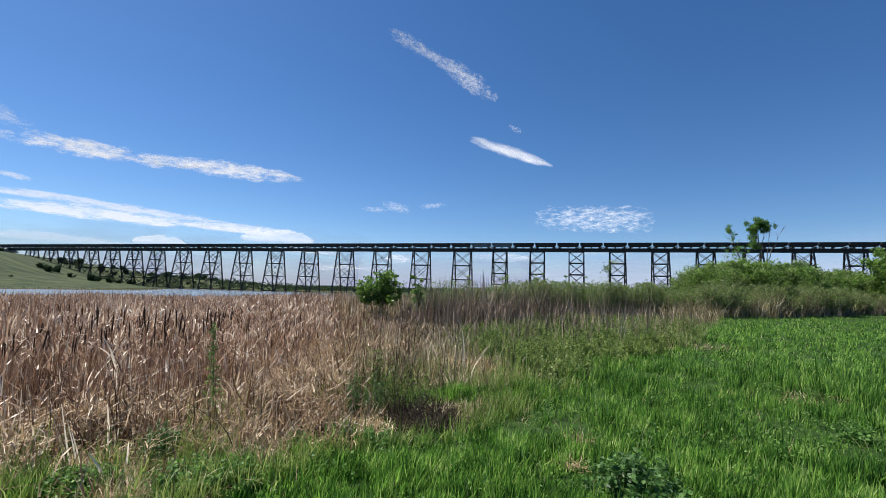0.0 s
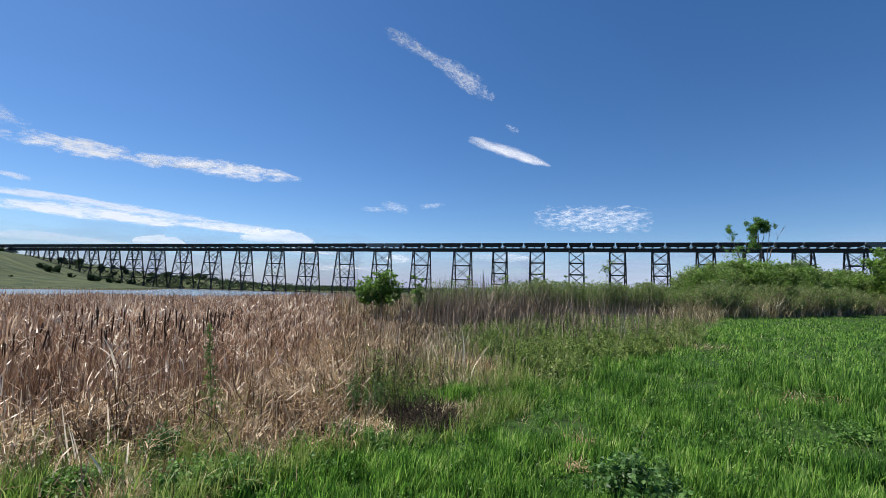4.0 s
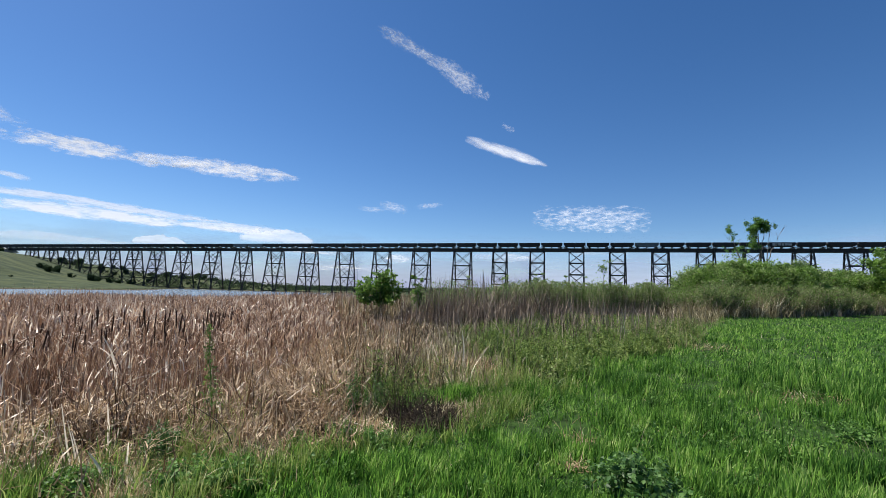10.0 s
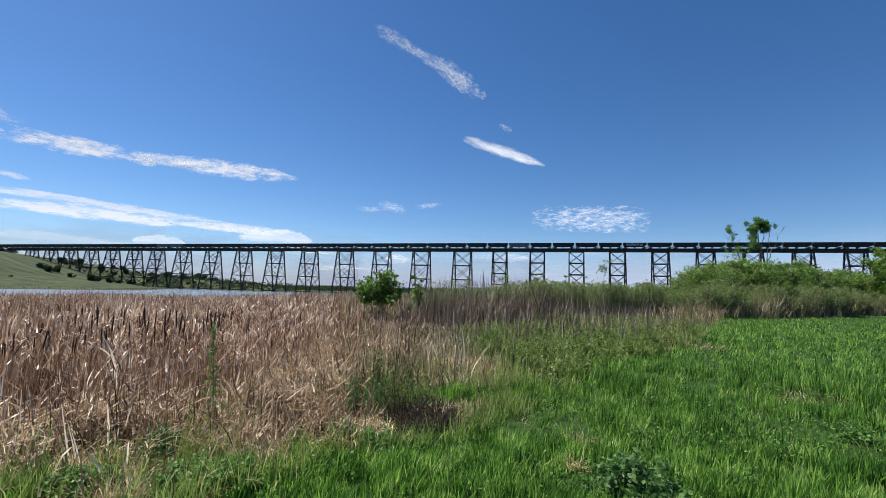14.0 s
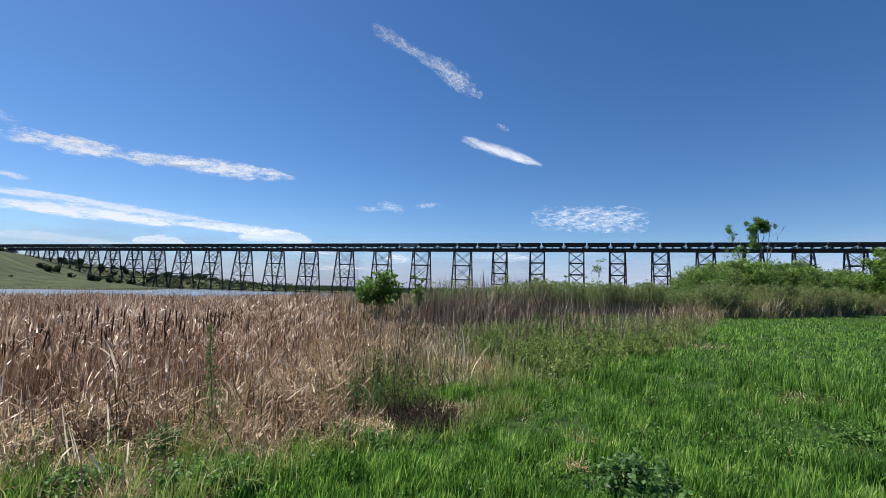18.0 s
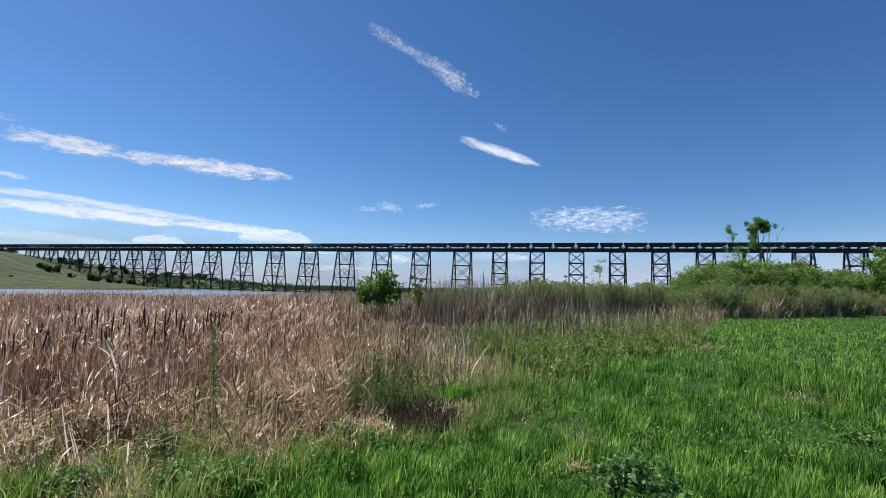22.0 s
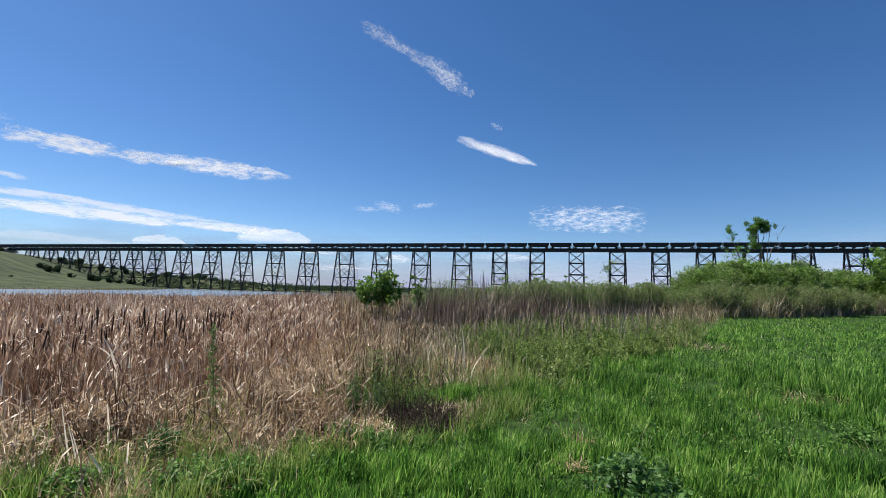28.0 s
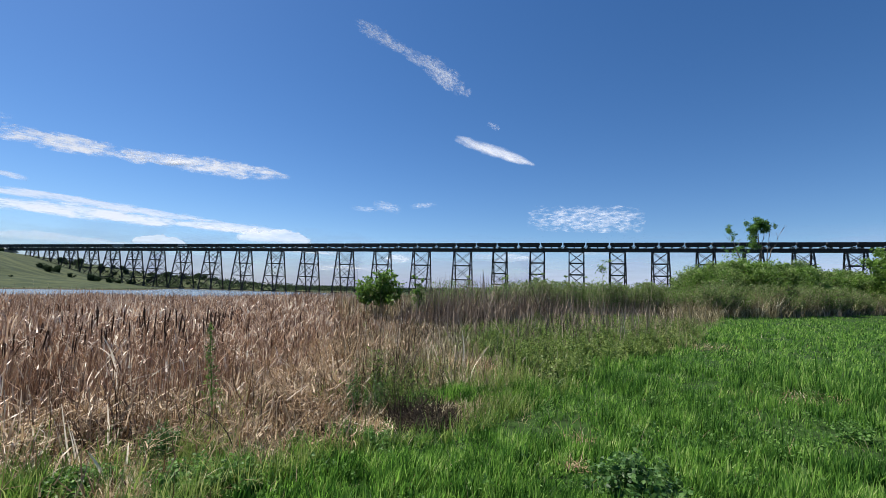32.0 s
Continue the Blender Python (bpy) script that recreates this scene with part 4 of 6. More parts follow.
    n = len(x)
    heap_ = 0.35 * rough(x, y, 1.3, 71) * rng.random(n) * smooth(0.3, 1.5, e)
    stuff("fallen_reeds", "tangle of fallen brown reed straw", "straw", M_LITTER, x, y, rng.gamma(4, 0.055, n).clip(0.07, 0.5) * (1 + 0.5 * smooth(8, 20, r)), (0.002 + 0.002 * r).clip(0.003, 0.09) * rng.uniform(0.5, 1.5, n),
          rng.uniform(0.35, 1.45, n), rng.normal(0.6, 1.3, n), 4, 0.03 + heap_)
    # long snapped stems and leaves lying across one another
    x, y, r = scatter(30000, 3.6, 20, -50, -2)
    e, az = edge_dist(x, y), np.degrees(np.arctan2(x, y))
    near = smooth(10, 6, r) * 0.8 + smooth(-26, -17, az) * smooth(17, 12, r)
    x, y, r, e, az = keep((e > rng.normal(0.2, 0.2, len(e))) & kept_clear(x, y) & (rng.random(len(e)) < near * smooth(-9, -13, az) * (0.1 + 0.9 * hollow(x, y)) * (0.4 + 0.6 * smooth(4.8, 6.0, r))), x, y, r, e, az)
    n = len(x)
    v = strips(np.stack([x, y, height(x, y) + rng.uniform(0.02, 0.45, n) * smooth(0.0, 1.5, e)], 1), rng.gamma(4, 0.075, n).clip(0.14, 0.75), (0.003 + 0.0019 * r) * rng.uniform(0.5, 1.7, n),
               rng.uniform(0, 2 * np.pi, n), rng.normal(1.1, 0.4, n), rng.choice([-1.4, 0.2, 0.9, 1.8, 2.8], n) * rng.uniform(0.4, 1.1, n), 6)
    tagged(new("broken_reeds", fast_mesh("broken_reeds", *v, M_LITTER)), "snapped brown and bleached reeds lying in a tangle", "reeds", kind="stuff")
    # bare brown stems standing out of the straw
    paths, radii = [], []
    for i in range(420):
        q, a = math.exp(rng.uniform(math.log(5.2), math.log(11))), radians(rng.uniform(-47, -14))
        x, y = q * math.sin(a), q * math.cos(a)
        if float(edge_dist(np.array([x]), np.array([y]))[0]) < 0.8:
            continue
        t, tall, tip = np.linspace(0, 1, 5), rng.uniform(0.35, 1.0) * min(1, 0.35 + q / 9) * (0.55 if a > radians(-24) else 1), rng.normal(0, 0.1, 2)
        paths.append(np.stack([x + tip[0] * t ** 1.5, y + tip[1] * t ** 1.5, float(height(x, y)) - 0.03 + tall * t], 1))
        radii.append(rng.uniform(0.004, 0.0085) * (1 - 0.6 * t))
    tagged(new("reed_stems", fast_mesh("reed_stems", *tubes(paths, radii, 4), M_REED)), "bare brown reed stems standing out of fallen straw", "reeds", kind="stuff")
    # torn leaf ends hanging and sticking out at all heights
    x, y, r = scatter(95000, 5.6, 100, -52, 8)
    e, az = edge_dist(x, y), np.degrees(np.arctan2(x, y))
    x, y, r, e, az = keep((e > 0.5) & (rng.random(len(e)) < smooth(-12, -22, az) * (0.25 + 0.75 * smooth(6, 11, r)) * np.maximum(hollow(x, y), smooth(9, 15, r))), x, y, r, e, az)
    n = len(x)
    top = 1.35 * (0.3 + 0.7 * smooth(0.8, 5.0, e)) * (1 - 0.6 * smooth(-28, -20, az) * smooth(16, 10, r))
    v = strips(np.stack([x, y, height(x, y) + rng.uniform(0.15, 1.0, n) * top], 1), rng.uniform(0.1, 0.3, n) * (1 + r / 30), (0.0023 * r).clip(0.006, 0.16) * rng.uniform(0.5, 1.5, n),
               rng.uniform(0, 2 * np.pi, n), rng.normal(0.5, 0.55, n), rng.normal(0.6, 0.9, n), 3)
    tagged(new("torn_reed_leaves", fast_mesh("torn_reed_leaves", *v, M_REED)), "torn dry cattail leaves sticking out of the bed", "reeds", kind="stuff")
    # pale bent leaf tips over the bed
    x, y, r = scatter(20000, 8.5, 90, -48, -6)
    e, az = edge_dist(x, y), np.degrees(np.arctan2(x, y))
    x, y, r, e = keep((e > 3.5) & (rng.random(len(e)) < smooth(-12, -22, az)), x, y, r, e)
    n = len(x)
    v = strips(np.stack([x, y, height(x, y) + rng.uniform(0.55, 0.98, n) * 1.45 * (1 + 0.14 * smooth(12, 45, r))], 1), rng.uniform(0.12, 0.34, n), (0.0022 * r).clip(0.005, 0.13) * rng.uniform(0.5, 1.3, n),
               rng.uniform(0, 2 * np.pi, n), rng.normal(0.2, 0.3, n), rng.uniform(0.6, 2.6, n), 4)
    tagged(new("reed_leaf_tips", fast_mesh("reed_leaf_tips", *v, M_REED)), "pale bent leaf tips of dry cattails", "reeds", kind="stuff")
    # green tufts coming up through the straw
    x, y, r = scatter(14000, 2.7, 34, -50, 30)
    e, az = edge_dist(x, y), np.degrees(np.arctan2(x, y))
    lush = 0.5 * smooth(0.15, 0.8, wave(x, y, 0.8, 0.6) + wave(x, y, 2.1, 0.35)) * smooth(9, 0.3, e) * smooth(-42, -30, az) + smooth(-1, 10, az) * 0.9
    lush = np.maximum(lush, 0.8 * smooth(0.6, 0.1, e))
    lush = lush * (1 - 0.35 * smooth(-6, -12, az) * smooth(8, 6, r) * smooth(0.4, 1.0, e))
    for px, py, pr, k in ((-3.5, 3.55, 0.5, 0.9), (-3.1, 3.5, 0.35, 1.0), (-2.75, 4.15, 0.35, 0.7), (-8.1, 8.9, 0.9, 1.0), (-6.4, 6.7, 0.5, 1.0), (-5.6, 6.4, 0.7, 0.5), (-4.2, 4.6, 0.4, 0.5), (-2.3, 4.4, 0.4, 0.7), (-2.6, 5.5, 0.5, 0.6), (-3.4, 6.6, 0.5, 0.4)):
        lush = np.maximum(lush, k * smooth(1.15, 0.5, np.hypot(x - px, y - py) / pr))
    lush = lush * smooth(0.35, 0.75, np.hypot((x + 0.25) / 1.2, y - 5.5)) * (0.1 + 0.9 * smooth(0.5, 0.9, np.hypot(x - 0.55, y - 8.9)))
    x, y, r, e = keep((e > 0.0) & (rng.random(len(e)) < lush), x, y, r, e)
    n = len(x)
    tufts("rank_grass", "rank green grass tufts growing through dead straw", "grass", M_RANK, x, y, 8, 0.03 * (1 + r / 8), rng.uniform(0.2, 0.45, n) * (1 + 0.35 * smooth(0.5, 1.5, e) * smooth(4, 6, r)), (0.003 + 0.0016 * r).clip(0.006, 0.05), 0.25, 0.6, 3)
    for px, py, m, tall, mat, lab in ((-3.35, 3.85, 18, 0.22, M_MAT, "drooping pale dead grass tuft"), (-2.35, 3.85, 20, 0.25, M_MAT, "drooping pale dead grass tuft"), (-2.4, 3.5, 26, 0.24, M_MAT, "drooping pale dead grass tuft"),
                                  (-3.75, 4.2, 18, 0.26, M_MAT, "drooping pale dead grass tuft"), (-2.75, 4.6, 18, 0.25, M_MAT, "drooping pale dead grass tuft"), (-3.08, 3.55, 46, 0.28, M_GRASS, "dark green grass tuft among dead straw"), (-3.4, 3.5, 40, 0.26, M_RANK, "yellow-green grass tuft among dead straw"), (-2.35, 3.72, 30, 0.26, M_RANK, "yellow-green grass tuft among dead straw"), (-3.35, 3.68, 40, 0.24, M_RANK, "yellow-green grass tuft among dead straw"), (-4.6, 4.95, 40, 0.3, M_RANK, "yellow-green grass tuft among dead straw"),
                                  (-7.2, 7.9, 60, 0.62, M_RANK, "yellow-green grass tuft among dead straw"), (-7.0, 7.5, 40, 0.45, M_RANK, "yellow-green grass tuft among dead straw"), (-2.2, 4.05, 30, 0.26, M_RANK, "yellow-green grass tuft among dead straw"), (-1.75, 3.95, 40, 0.28, M_GRASS, "dark green grass tuft among dead straw")):
        x, y = rng.normal(px, 0.1, m), rng.normal(py, 0.09, m)
        tufts("grass_tuft", lab, "grass", mat, x, y, 9, np.full(m, 0.035), np.full(m, tall), np.full(m, 0.0075), 0.3, 1.0, 4)
    # two rounded patches of tall grass beyond the field's edge
    for px, py, sx, sy, m in ((0.35, 6.95, 0.42, 0.32, 250), (1.2, 7.0, 0.5, 0.36, 320), (2.0, 8.0, 0.3, 0.3, 160), (-0.35, 6.5, 0.2, 0.2, 60)):
        x, y = rng.normal(px, sx * 0.6, m), rng.normal(py, sy * 0.6, m)
        q = np.hypot((x - px) / sx, (y - py) / sy)
        tufts("tall_grass", "rounded patch of tall bright green grass", "grass", M_GRASS, x, y, 8, np.full(m, 0.045), 0.36 * (1.1 - 0.3 * q).clip(0.4, 1) * (0.5 + 0.7 * rough(x, y, 3.0, 81)), np.full(m, 0.0135), 0.25, 0.6, 3)
    # rank weeds, grass and dark dead stems where reeds and meadow meet
    for px, py, sx, sy, m in ((-0.85, 7.3, 0.4, 0.4, 70), (-0.45, 6.8, 0.3, 0.3, 45), (-1.4, 8.4, 0.5, 0.6, 50), (-0.3, 8.2, 0.6, 0.5, 60), (-1.5, 6.6, 0.35, 0.35, 30)):
        x, y = rng.normal(px, sx * 0.6, m), rng.normal(py, sy * 0.6, m)
        tufts("rank_grass", "rank olive grass at the edge of dead reeds", "grass", M_RANK, x, y, 7, np.full(m, 0.05), rng.uniform(0.25, 0.55, m), np.full(m, 0.013), 0.25, 0.6, 3)
        x, y = rng.normal(px, sx * 0.8, m // 8), rng.normal(py, sy * 0.8, m // 8)
        k = len(x)
        v = clumps(x, y, rng.uniform(0.12, 0.24, k), rng.uniform(0.2, 0.55, k), 26, np.full(k, 0.05))
        tagged(new("undergrowth", fast_mesh("undergrowth", *v, M_WEED_B)), "dull green leafy weeds at the edge of dead reeds", "weeds", kind="stuff")
        x, y = rng.normal(px, sx * 0.7, m), rng.normal(py, sy * 0.7, m)
        stuff("dead_stems", "thin dark dead weed stems at the edge of dead reeds", "dead weeds", M_TWIG, x, y, rng.gamma(6, 0.11, m), 0.009 * rng.uniform(0.6, 1.4, m), np.abs(rng.normal(0.12, 0.15, m)), rng.normal(0.2, 0.5, m), 4)
    # dead thatch over the drier ground past the field
    x, y, r = scatter(62000, 5.6, 36, -14, 27)
    e, az = edge_dist(x, y), np.degrees(np.arctan2(x, y))
    dry_ = 1.3 * rough(x, y, 0.7, 75) * (0.45 + 0.85 * smooth(9, 0, az))
    x, y, r = keep((e > 0.4) & (rng.random(len(e)) < dry_), x, y, r)
    n = len(x)
    stuff("thatch", "matted brown dead grass among green weeds", "straw", M_DRAB, x, y, rng.gamma(4, 0.06, n).clip(0.08, 0.5) * (0.5 + 0.5 * smooth(7, 11, r)), (0.003 + 0.002 * r) * rng.uniform(0.5, 1.5, n), rng.uniform(0.5, 1.45, n), rng.normal(0.5, 1.0, n), 3, 0.02)
    x, y, r = scatter(7000, 7.3, 18, -12, 6)
    e, az = edge_dist(x, y), np.degrees(np.arctan2(x, y))
    x, y, r = keep((e > 0.5) & (rng.random(len(e)) < smooth(7, 2, az)) & (np.hypot((x + 0.4) / 1.2, y - 5.8) > 0.7), x, y, r)
    n = len(x)
    stuff("marsh_grass", "matted olive-brown marsh grass with dead stems", "grass", M_DRAB, x, y, rng.gamma(5, 0.075, n).clip(0.12, 0.7), (0.003 + 0.0018 * r) * rng.uniform(0.5, 1.5, n),
          np.abs(rng.normal(0.35, 0.35, n)), rng.normal(0.4, 0.7, n), 4)
    # matted pale straw
    for px, py, wide, m, tall in ((-3.3, 11.3, 1.4, 13500, 0.5), (-2.2, 10.6, 1.0, 4600, 0.42), (-4.7, 11.2, 1.3, 7200, 0.45), (-1.3, 9.6, 0.8, 2200, 0.3), (-3.0, 8.4, 1.2, 10000, 0.4), (-2.0, 7.7, 0.7, 3200, 0.36), (-4.2, 8.0, 0.8, 2000, 0.4), (0.7, 9.2, 0.5, 1700, 0.4), (0.25, 8.9, 0.35, 900, 0.45), (-1.6, 5.7, 0.6, 1700, 0.25), (-0.72, 5.3, 0.22, 420, 0.16), (-2.2, 5.0, 0.4, 900, 0.2), (-2.9, 4.0, 0.3, 600, 0.25)):
        m = int(m * 0.6)
        x, y = rng.normal(px, wide * 0.5, m), rng.normal(py, wide * 0.5, m)
        r = np.hypot(x, y)
        stuff("straw_tussock", "matted tussock of pale dead marsh grass", "straw", M_MAT, x, y, rng.uniform(0.35, 1.0, m) * tall, (0.003 + 0.0018 * r) * rng.uniform(0.6, 1.5, m),
              np.abs(rng.normal(0.7, 0.5, m)), rng.normal(0.9, 1.1, m), 4, 0.03)
    # wiry dead weed stalks on the drier ground
    x, y, r = scatter(34000, 5.5, 100, -9, 52)
    e, az = edge_dist(x, y), np.degrees(np.arctan2(x, y))
    want = smooth(0.5, 2.5, e) * smooth(16, 8, e) * (0.1 + 0.22 * smooth(9, 20, r))
    x, y, r, e, az = keep(rng.random(len(e)) < want, x, y, r, e, az)
    n = len(x)
    stuff("dead_weed_stalks", "thin grey-brown dead weed stalks", "dead weeds", M_CANE, x, y, rng.gamma(6, 0.16, n) * (0.55 + 0.5 * smooth(10, 22, r)), (0.0013 * r).clip(0.004, 0.1) * rng.uniform(0.4, 1.4, n),
          np.abs(rng.normal(0.13, 0.16, n)), rng.normal(0.05, 0.35, n), 4)
    # dark bare stems and arching canes over the rough ground
    x, y, r = scatter(4600, 8.0, 27, -16, 20)
    e = edge_dist(x, y)
    x, y, r = keep((e > 1.0) & (rng.random(len(e)) < 0.2 + 0.8 * rough(x, y, 0.5, 79)), x, y, r)
    n = len(x)
    arch = rng.random(n) < 0.4
    for pick, mat, lab, curl in ((~arch, M_TWIG, "thin dark dead weed stems on rough ground", 0.3), (arch, M_CANE, "pale dead canes arching over rough ground", 1.3)):
        k = int(pick.sum())
        stuff("dead_stems", lab, "dead weeds", mat, *keep(pick, x, y), rng.gamma(6, 0.12, k) * (0.8 + 0.5 * smooth(10, 22, r[pick])), 0.0014 * r[pick] * rng.uniform(0.5, 1.4, k), np.abs(rng.normal(0.15, 0.15, k)), rng.normal(curl, 0.5, k), 5)
    t = rng.random(1300)
    x, y = 7.5 + 9.5 * t + rng.normal(0, 1.7, 1300), 15.2 + 13 * t + rng.normal(0, 1.7, 1300)
    x, y = keep(edge_dist(x, y) > -0.3, x, y)
    n = len(x)
    stuff("dead_grass_stems", "pale dead grass stems beside the thicket", "grass", M_DRAB, x, y, rng.gamma(6, 0.13, n), 0.012 * rng.uniform(0.5, 1.6, n),
          np.abs(rng.normal(0.25, 0.25, n)), rng.normal(0.3, 0.6, n), 4)
    # canes standing thick along the front of the thicket
    x, y, r = [np.concatenate(q) for q in zip(scatter(60000, 22, 105, -4, 53), scatter(7000, 21, 36, -5.5, 16))]
    e, az = edge_dist(x, y), np.degrees(np.arctan2(x, y))
    deep = r - np.interp(az, FRONT_AZ, FRONT_R)
    x, y, r, e, az = keep(np.where(az < 37, (deep > -2.2 * smooth(20, 12, az) - 0.6) & (deep < 4.5), (e > 0.3) & (e < 6)), x, y, r, e, az)
    n = len(x)
    stuff("thicket_canes", "pale brown canes crowding the thicket front", "canes", M_CANE, x, y, rng.gamma(7, 0.2, n).clip(0.4, 2.4) * (1 + 0.25 * smooth(18, 10, az)) * (0.55 + 0.45 * smooth(-6, 0, az)), 0.0011 * r * rng.uniform(0.4, 1.5, n),
          np.abs(rng.normal(0.16, 0.2, n)), rng.normal(0.2, 0.7, n), 4)
    # tall drooping dead grass and canes before the shrubs at the field's far edge
    x, y, r = scatter(60000, 36, 110, 26, 53)
    e, az = edge_dist(x, y), np.degrees(np.arctan2(x, y))
    x, y, r = keep((e > 0.5) & (e < 5.5) & (rng.random(len(e)) < 0.25 + 0.75 * rough(x, y, 0.35, 78)), x, y, r)
    n = len(x)
    stuff("drooping_grass", "tall drooping grey-tan dead grass before the shrubs", "grass", M_DRAB, x, y, rng.gamma(6, 0.36, n).clip(0.5, 4.0) * (0.5 + 0.5 * smooth(38, 62, r)), 0.0010 * r * rng.uniform(0.5, 1.5, n),
          np.abs(rng.normal(0.15, 0.15, n)), np.abs(rng.normal(0.7, 0.6, n)), 4)
    # leaves of the young willows among the canes
    x, y, r = scatter(66000, 20, 50, -4, 31)
    az = np.degrees(np.arctan2(x, y))
    front = np.interp(az, FRONT_AZ, FRONT_R)
    lump = smooth(-0.4, 0.6, wave(x, y, 1.6, 0.6) + wave(x, y, 3.9, 0.4))
    x, y, r, lump = keep((np.abs(r - front - 1.5) < 3) & (edge_dist(x, y) > 1.0) & (rng.random(len(x)) < 0.15 + 0.85 * lump), x, y, r, lump)
    n = len(x)
    c = np.stack([x, y, height(x, y) + (0.25 + 0.75 * rng.beta(1.8, 1.1, n)) * (1.35 + 1.1 * lump)], 1)
    tagged(new("willow_regrowth", fast_mesh("willow_regrowth", *leaves(c, rng.uniform(0.075, 0.15, n), 0.5, 0.4), M_LEAF)), "young willow leaves among pale canes", "shrubs", kind="stuff")
    # leafy undergrowth in patches
    x, y, r = scatter(2600, 6.2, 40, -10, 30)
    e, az = edge_dist(x, y), np.degrees(np.arctan2(x, y))
    want = 0.55 * (0.06 + 0.94 * smooth(2, 12, az)) * (0.1 + 1.2 * (1 - rough(x, y, 0.7, 75)))
    x, y, r, az = keep((e > 0.2) & (r < np.interp(az, FRONT_AZ, FRONT_R) + 1) & (np.hypot(x + 0.3, y - 5.8) > 0.9) & (np.hypot((x - 0.8) / 1.2, (y - 6.9) / 0.75) > 1) & ((r > 10.5) | (az > 9)) & (rng.random(len(e)) < want), x, y, r, az)
    n = len(x)
    dark = rng.random(n) < 0.48
    h, w = rng.uniform(0.16, 0.5, n) * (1 + 0.3 * smooth(10, 20, r)), rng.uniform(0.3, 0.95, n) * (1 + r / 60)
    size = 0.038 * (1 + r / 18)
    for pick, mat, lab in ((~dark, M_WEED_B, "low leafy green weeds and nettles"), (dark, M_OLIVE, "low dull green nettles and brambles")):
        tagged(new("undergrowth", fast_mesh("undergrowth", *clumps(*keep(pick, x, y, w, h), 95, size[pick]), mat)), lab, "weeds", kind="stuff")


build_meadow()
build_reeds()


# ---- single plants ----
def rest(ob, x, y, scale=1.0, rz=0.0, sink=0.03):
    ob.matrix_world = Matrix.Translation((x, y, float(height(x, y)) - sink)) @ Matrix.Rotation(rz, 4, "Z") @ Matrix.Diagonal((scale, scale, scale, 1))
    return ob


def place(proto, used, x, y, scale=1.0, rz=0.0, sink=0.03):
    """The prototype itself the first time, then copies."""
    m = Matrix.Translation((x, y, float(height(x, y)) - sink)) @ Matrix.Rotation(rz, 4, "Z") @ Matrix.Diagonal((scale, scale, scale, 1))
    if proto.name not in used:
        used.add(proto.name)
        proto.matrix_world = m
        return proto
    s = proto.scale.copy()
    return copy_thing(proto, m @ Matrix.Diagonal((1 / s[0], 1 / s[1], 1 / s[2], 1)))


def shrub(name, h, w, n_leaves, leaf_size, mat, stems=9, low=0.3, spread=1.0, twig=1.0, ratio=0.55, stem_r=0.03, wood=None, fuzz=0.035):
    """Stems from one root, fanning out, with leaves in loose clusters along the upper twigs."""
    ob = new(name)
    paths, radii, tips = [], [], []
    for i in range(stems):
        a, out = rng.uniform(0, 2 * np.pi), rng.uniform(0.1, 1) * w / 2 * spread
        hh = h * rng.uniform(0.62, 1.0) * (1 - 0.28 * (out / (w / 2)) ** 2)
        k = 7
        t = np.linspace(0, 1, k)
        wob = rng.normal(0, 0.035 * h / 3, (k, 2)).cumsum(0)
        pts = np.stack([np.cos(a) * out * t ** 0.8 + wob[:, 0] * t, np.sin(a) * out * t ** 0.8 + wob[:, 1] * t, hh * t], 1)
        paths.append(pts)
        radii.append(stem_r * h / 3 * (1 - 0.85 * t))
        for j in range(2, k):
            for _ in range(3):
                b, L = rng.uniform(0, 2 * np.pi), rng.uniform(0.12, 0.32) * w * 0.6 * twig
                q = pts[j] + np.array([[0, 0, 0], [np.cos(b) * L * 0.5, np.sin(b) * L * 0.5, L * 0.3], [np.cos(b) * L, np.sin(b) * L, L * 0.55]])
                paths.append(q)
                radii.append(np.array([0.35, 0.22, 0.1]) * stem_r * h / 3)
                if q[2, 2] > low * h:
                    tips.append(q)
    part("branchwork", fast_mesh("branchwork", *tubes(paths, radii, 3), wood or M_STEM), ob)
    if n_leaves:
        tips = np.array(tips)
        pick = rng.integers(0, len(tips), n_leaves)
        t = rng.beta(2.2, 1.2, n_leaves)[:, None] * 1.15
        c = tips[pick][:, 0] * (1 - t) + tips[pick][:, 2] * t + rng.normal(0, fuzz * w * twig, (n_leaves, 3))
        c = c[c[:, 2] > low * h * 0.8]
        part("foliage", fast_mesh("foliage", *leaves(c, leaf_size * rng.uniform(0.6, 1.3, len(c)), 0.5, ratio), mat), ob)
    return ob


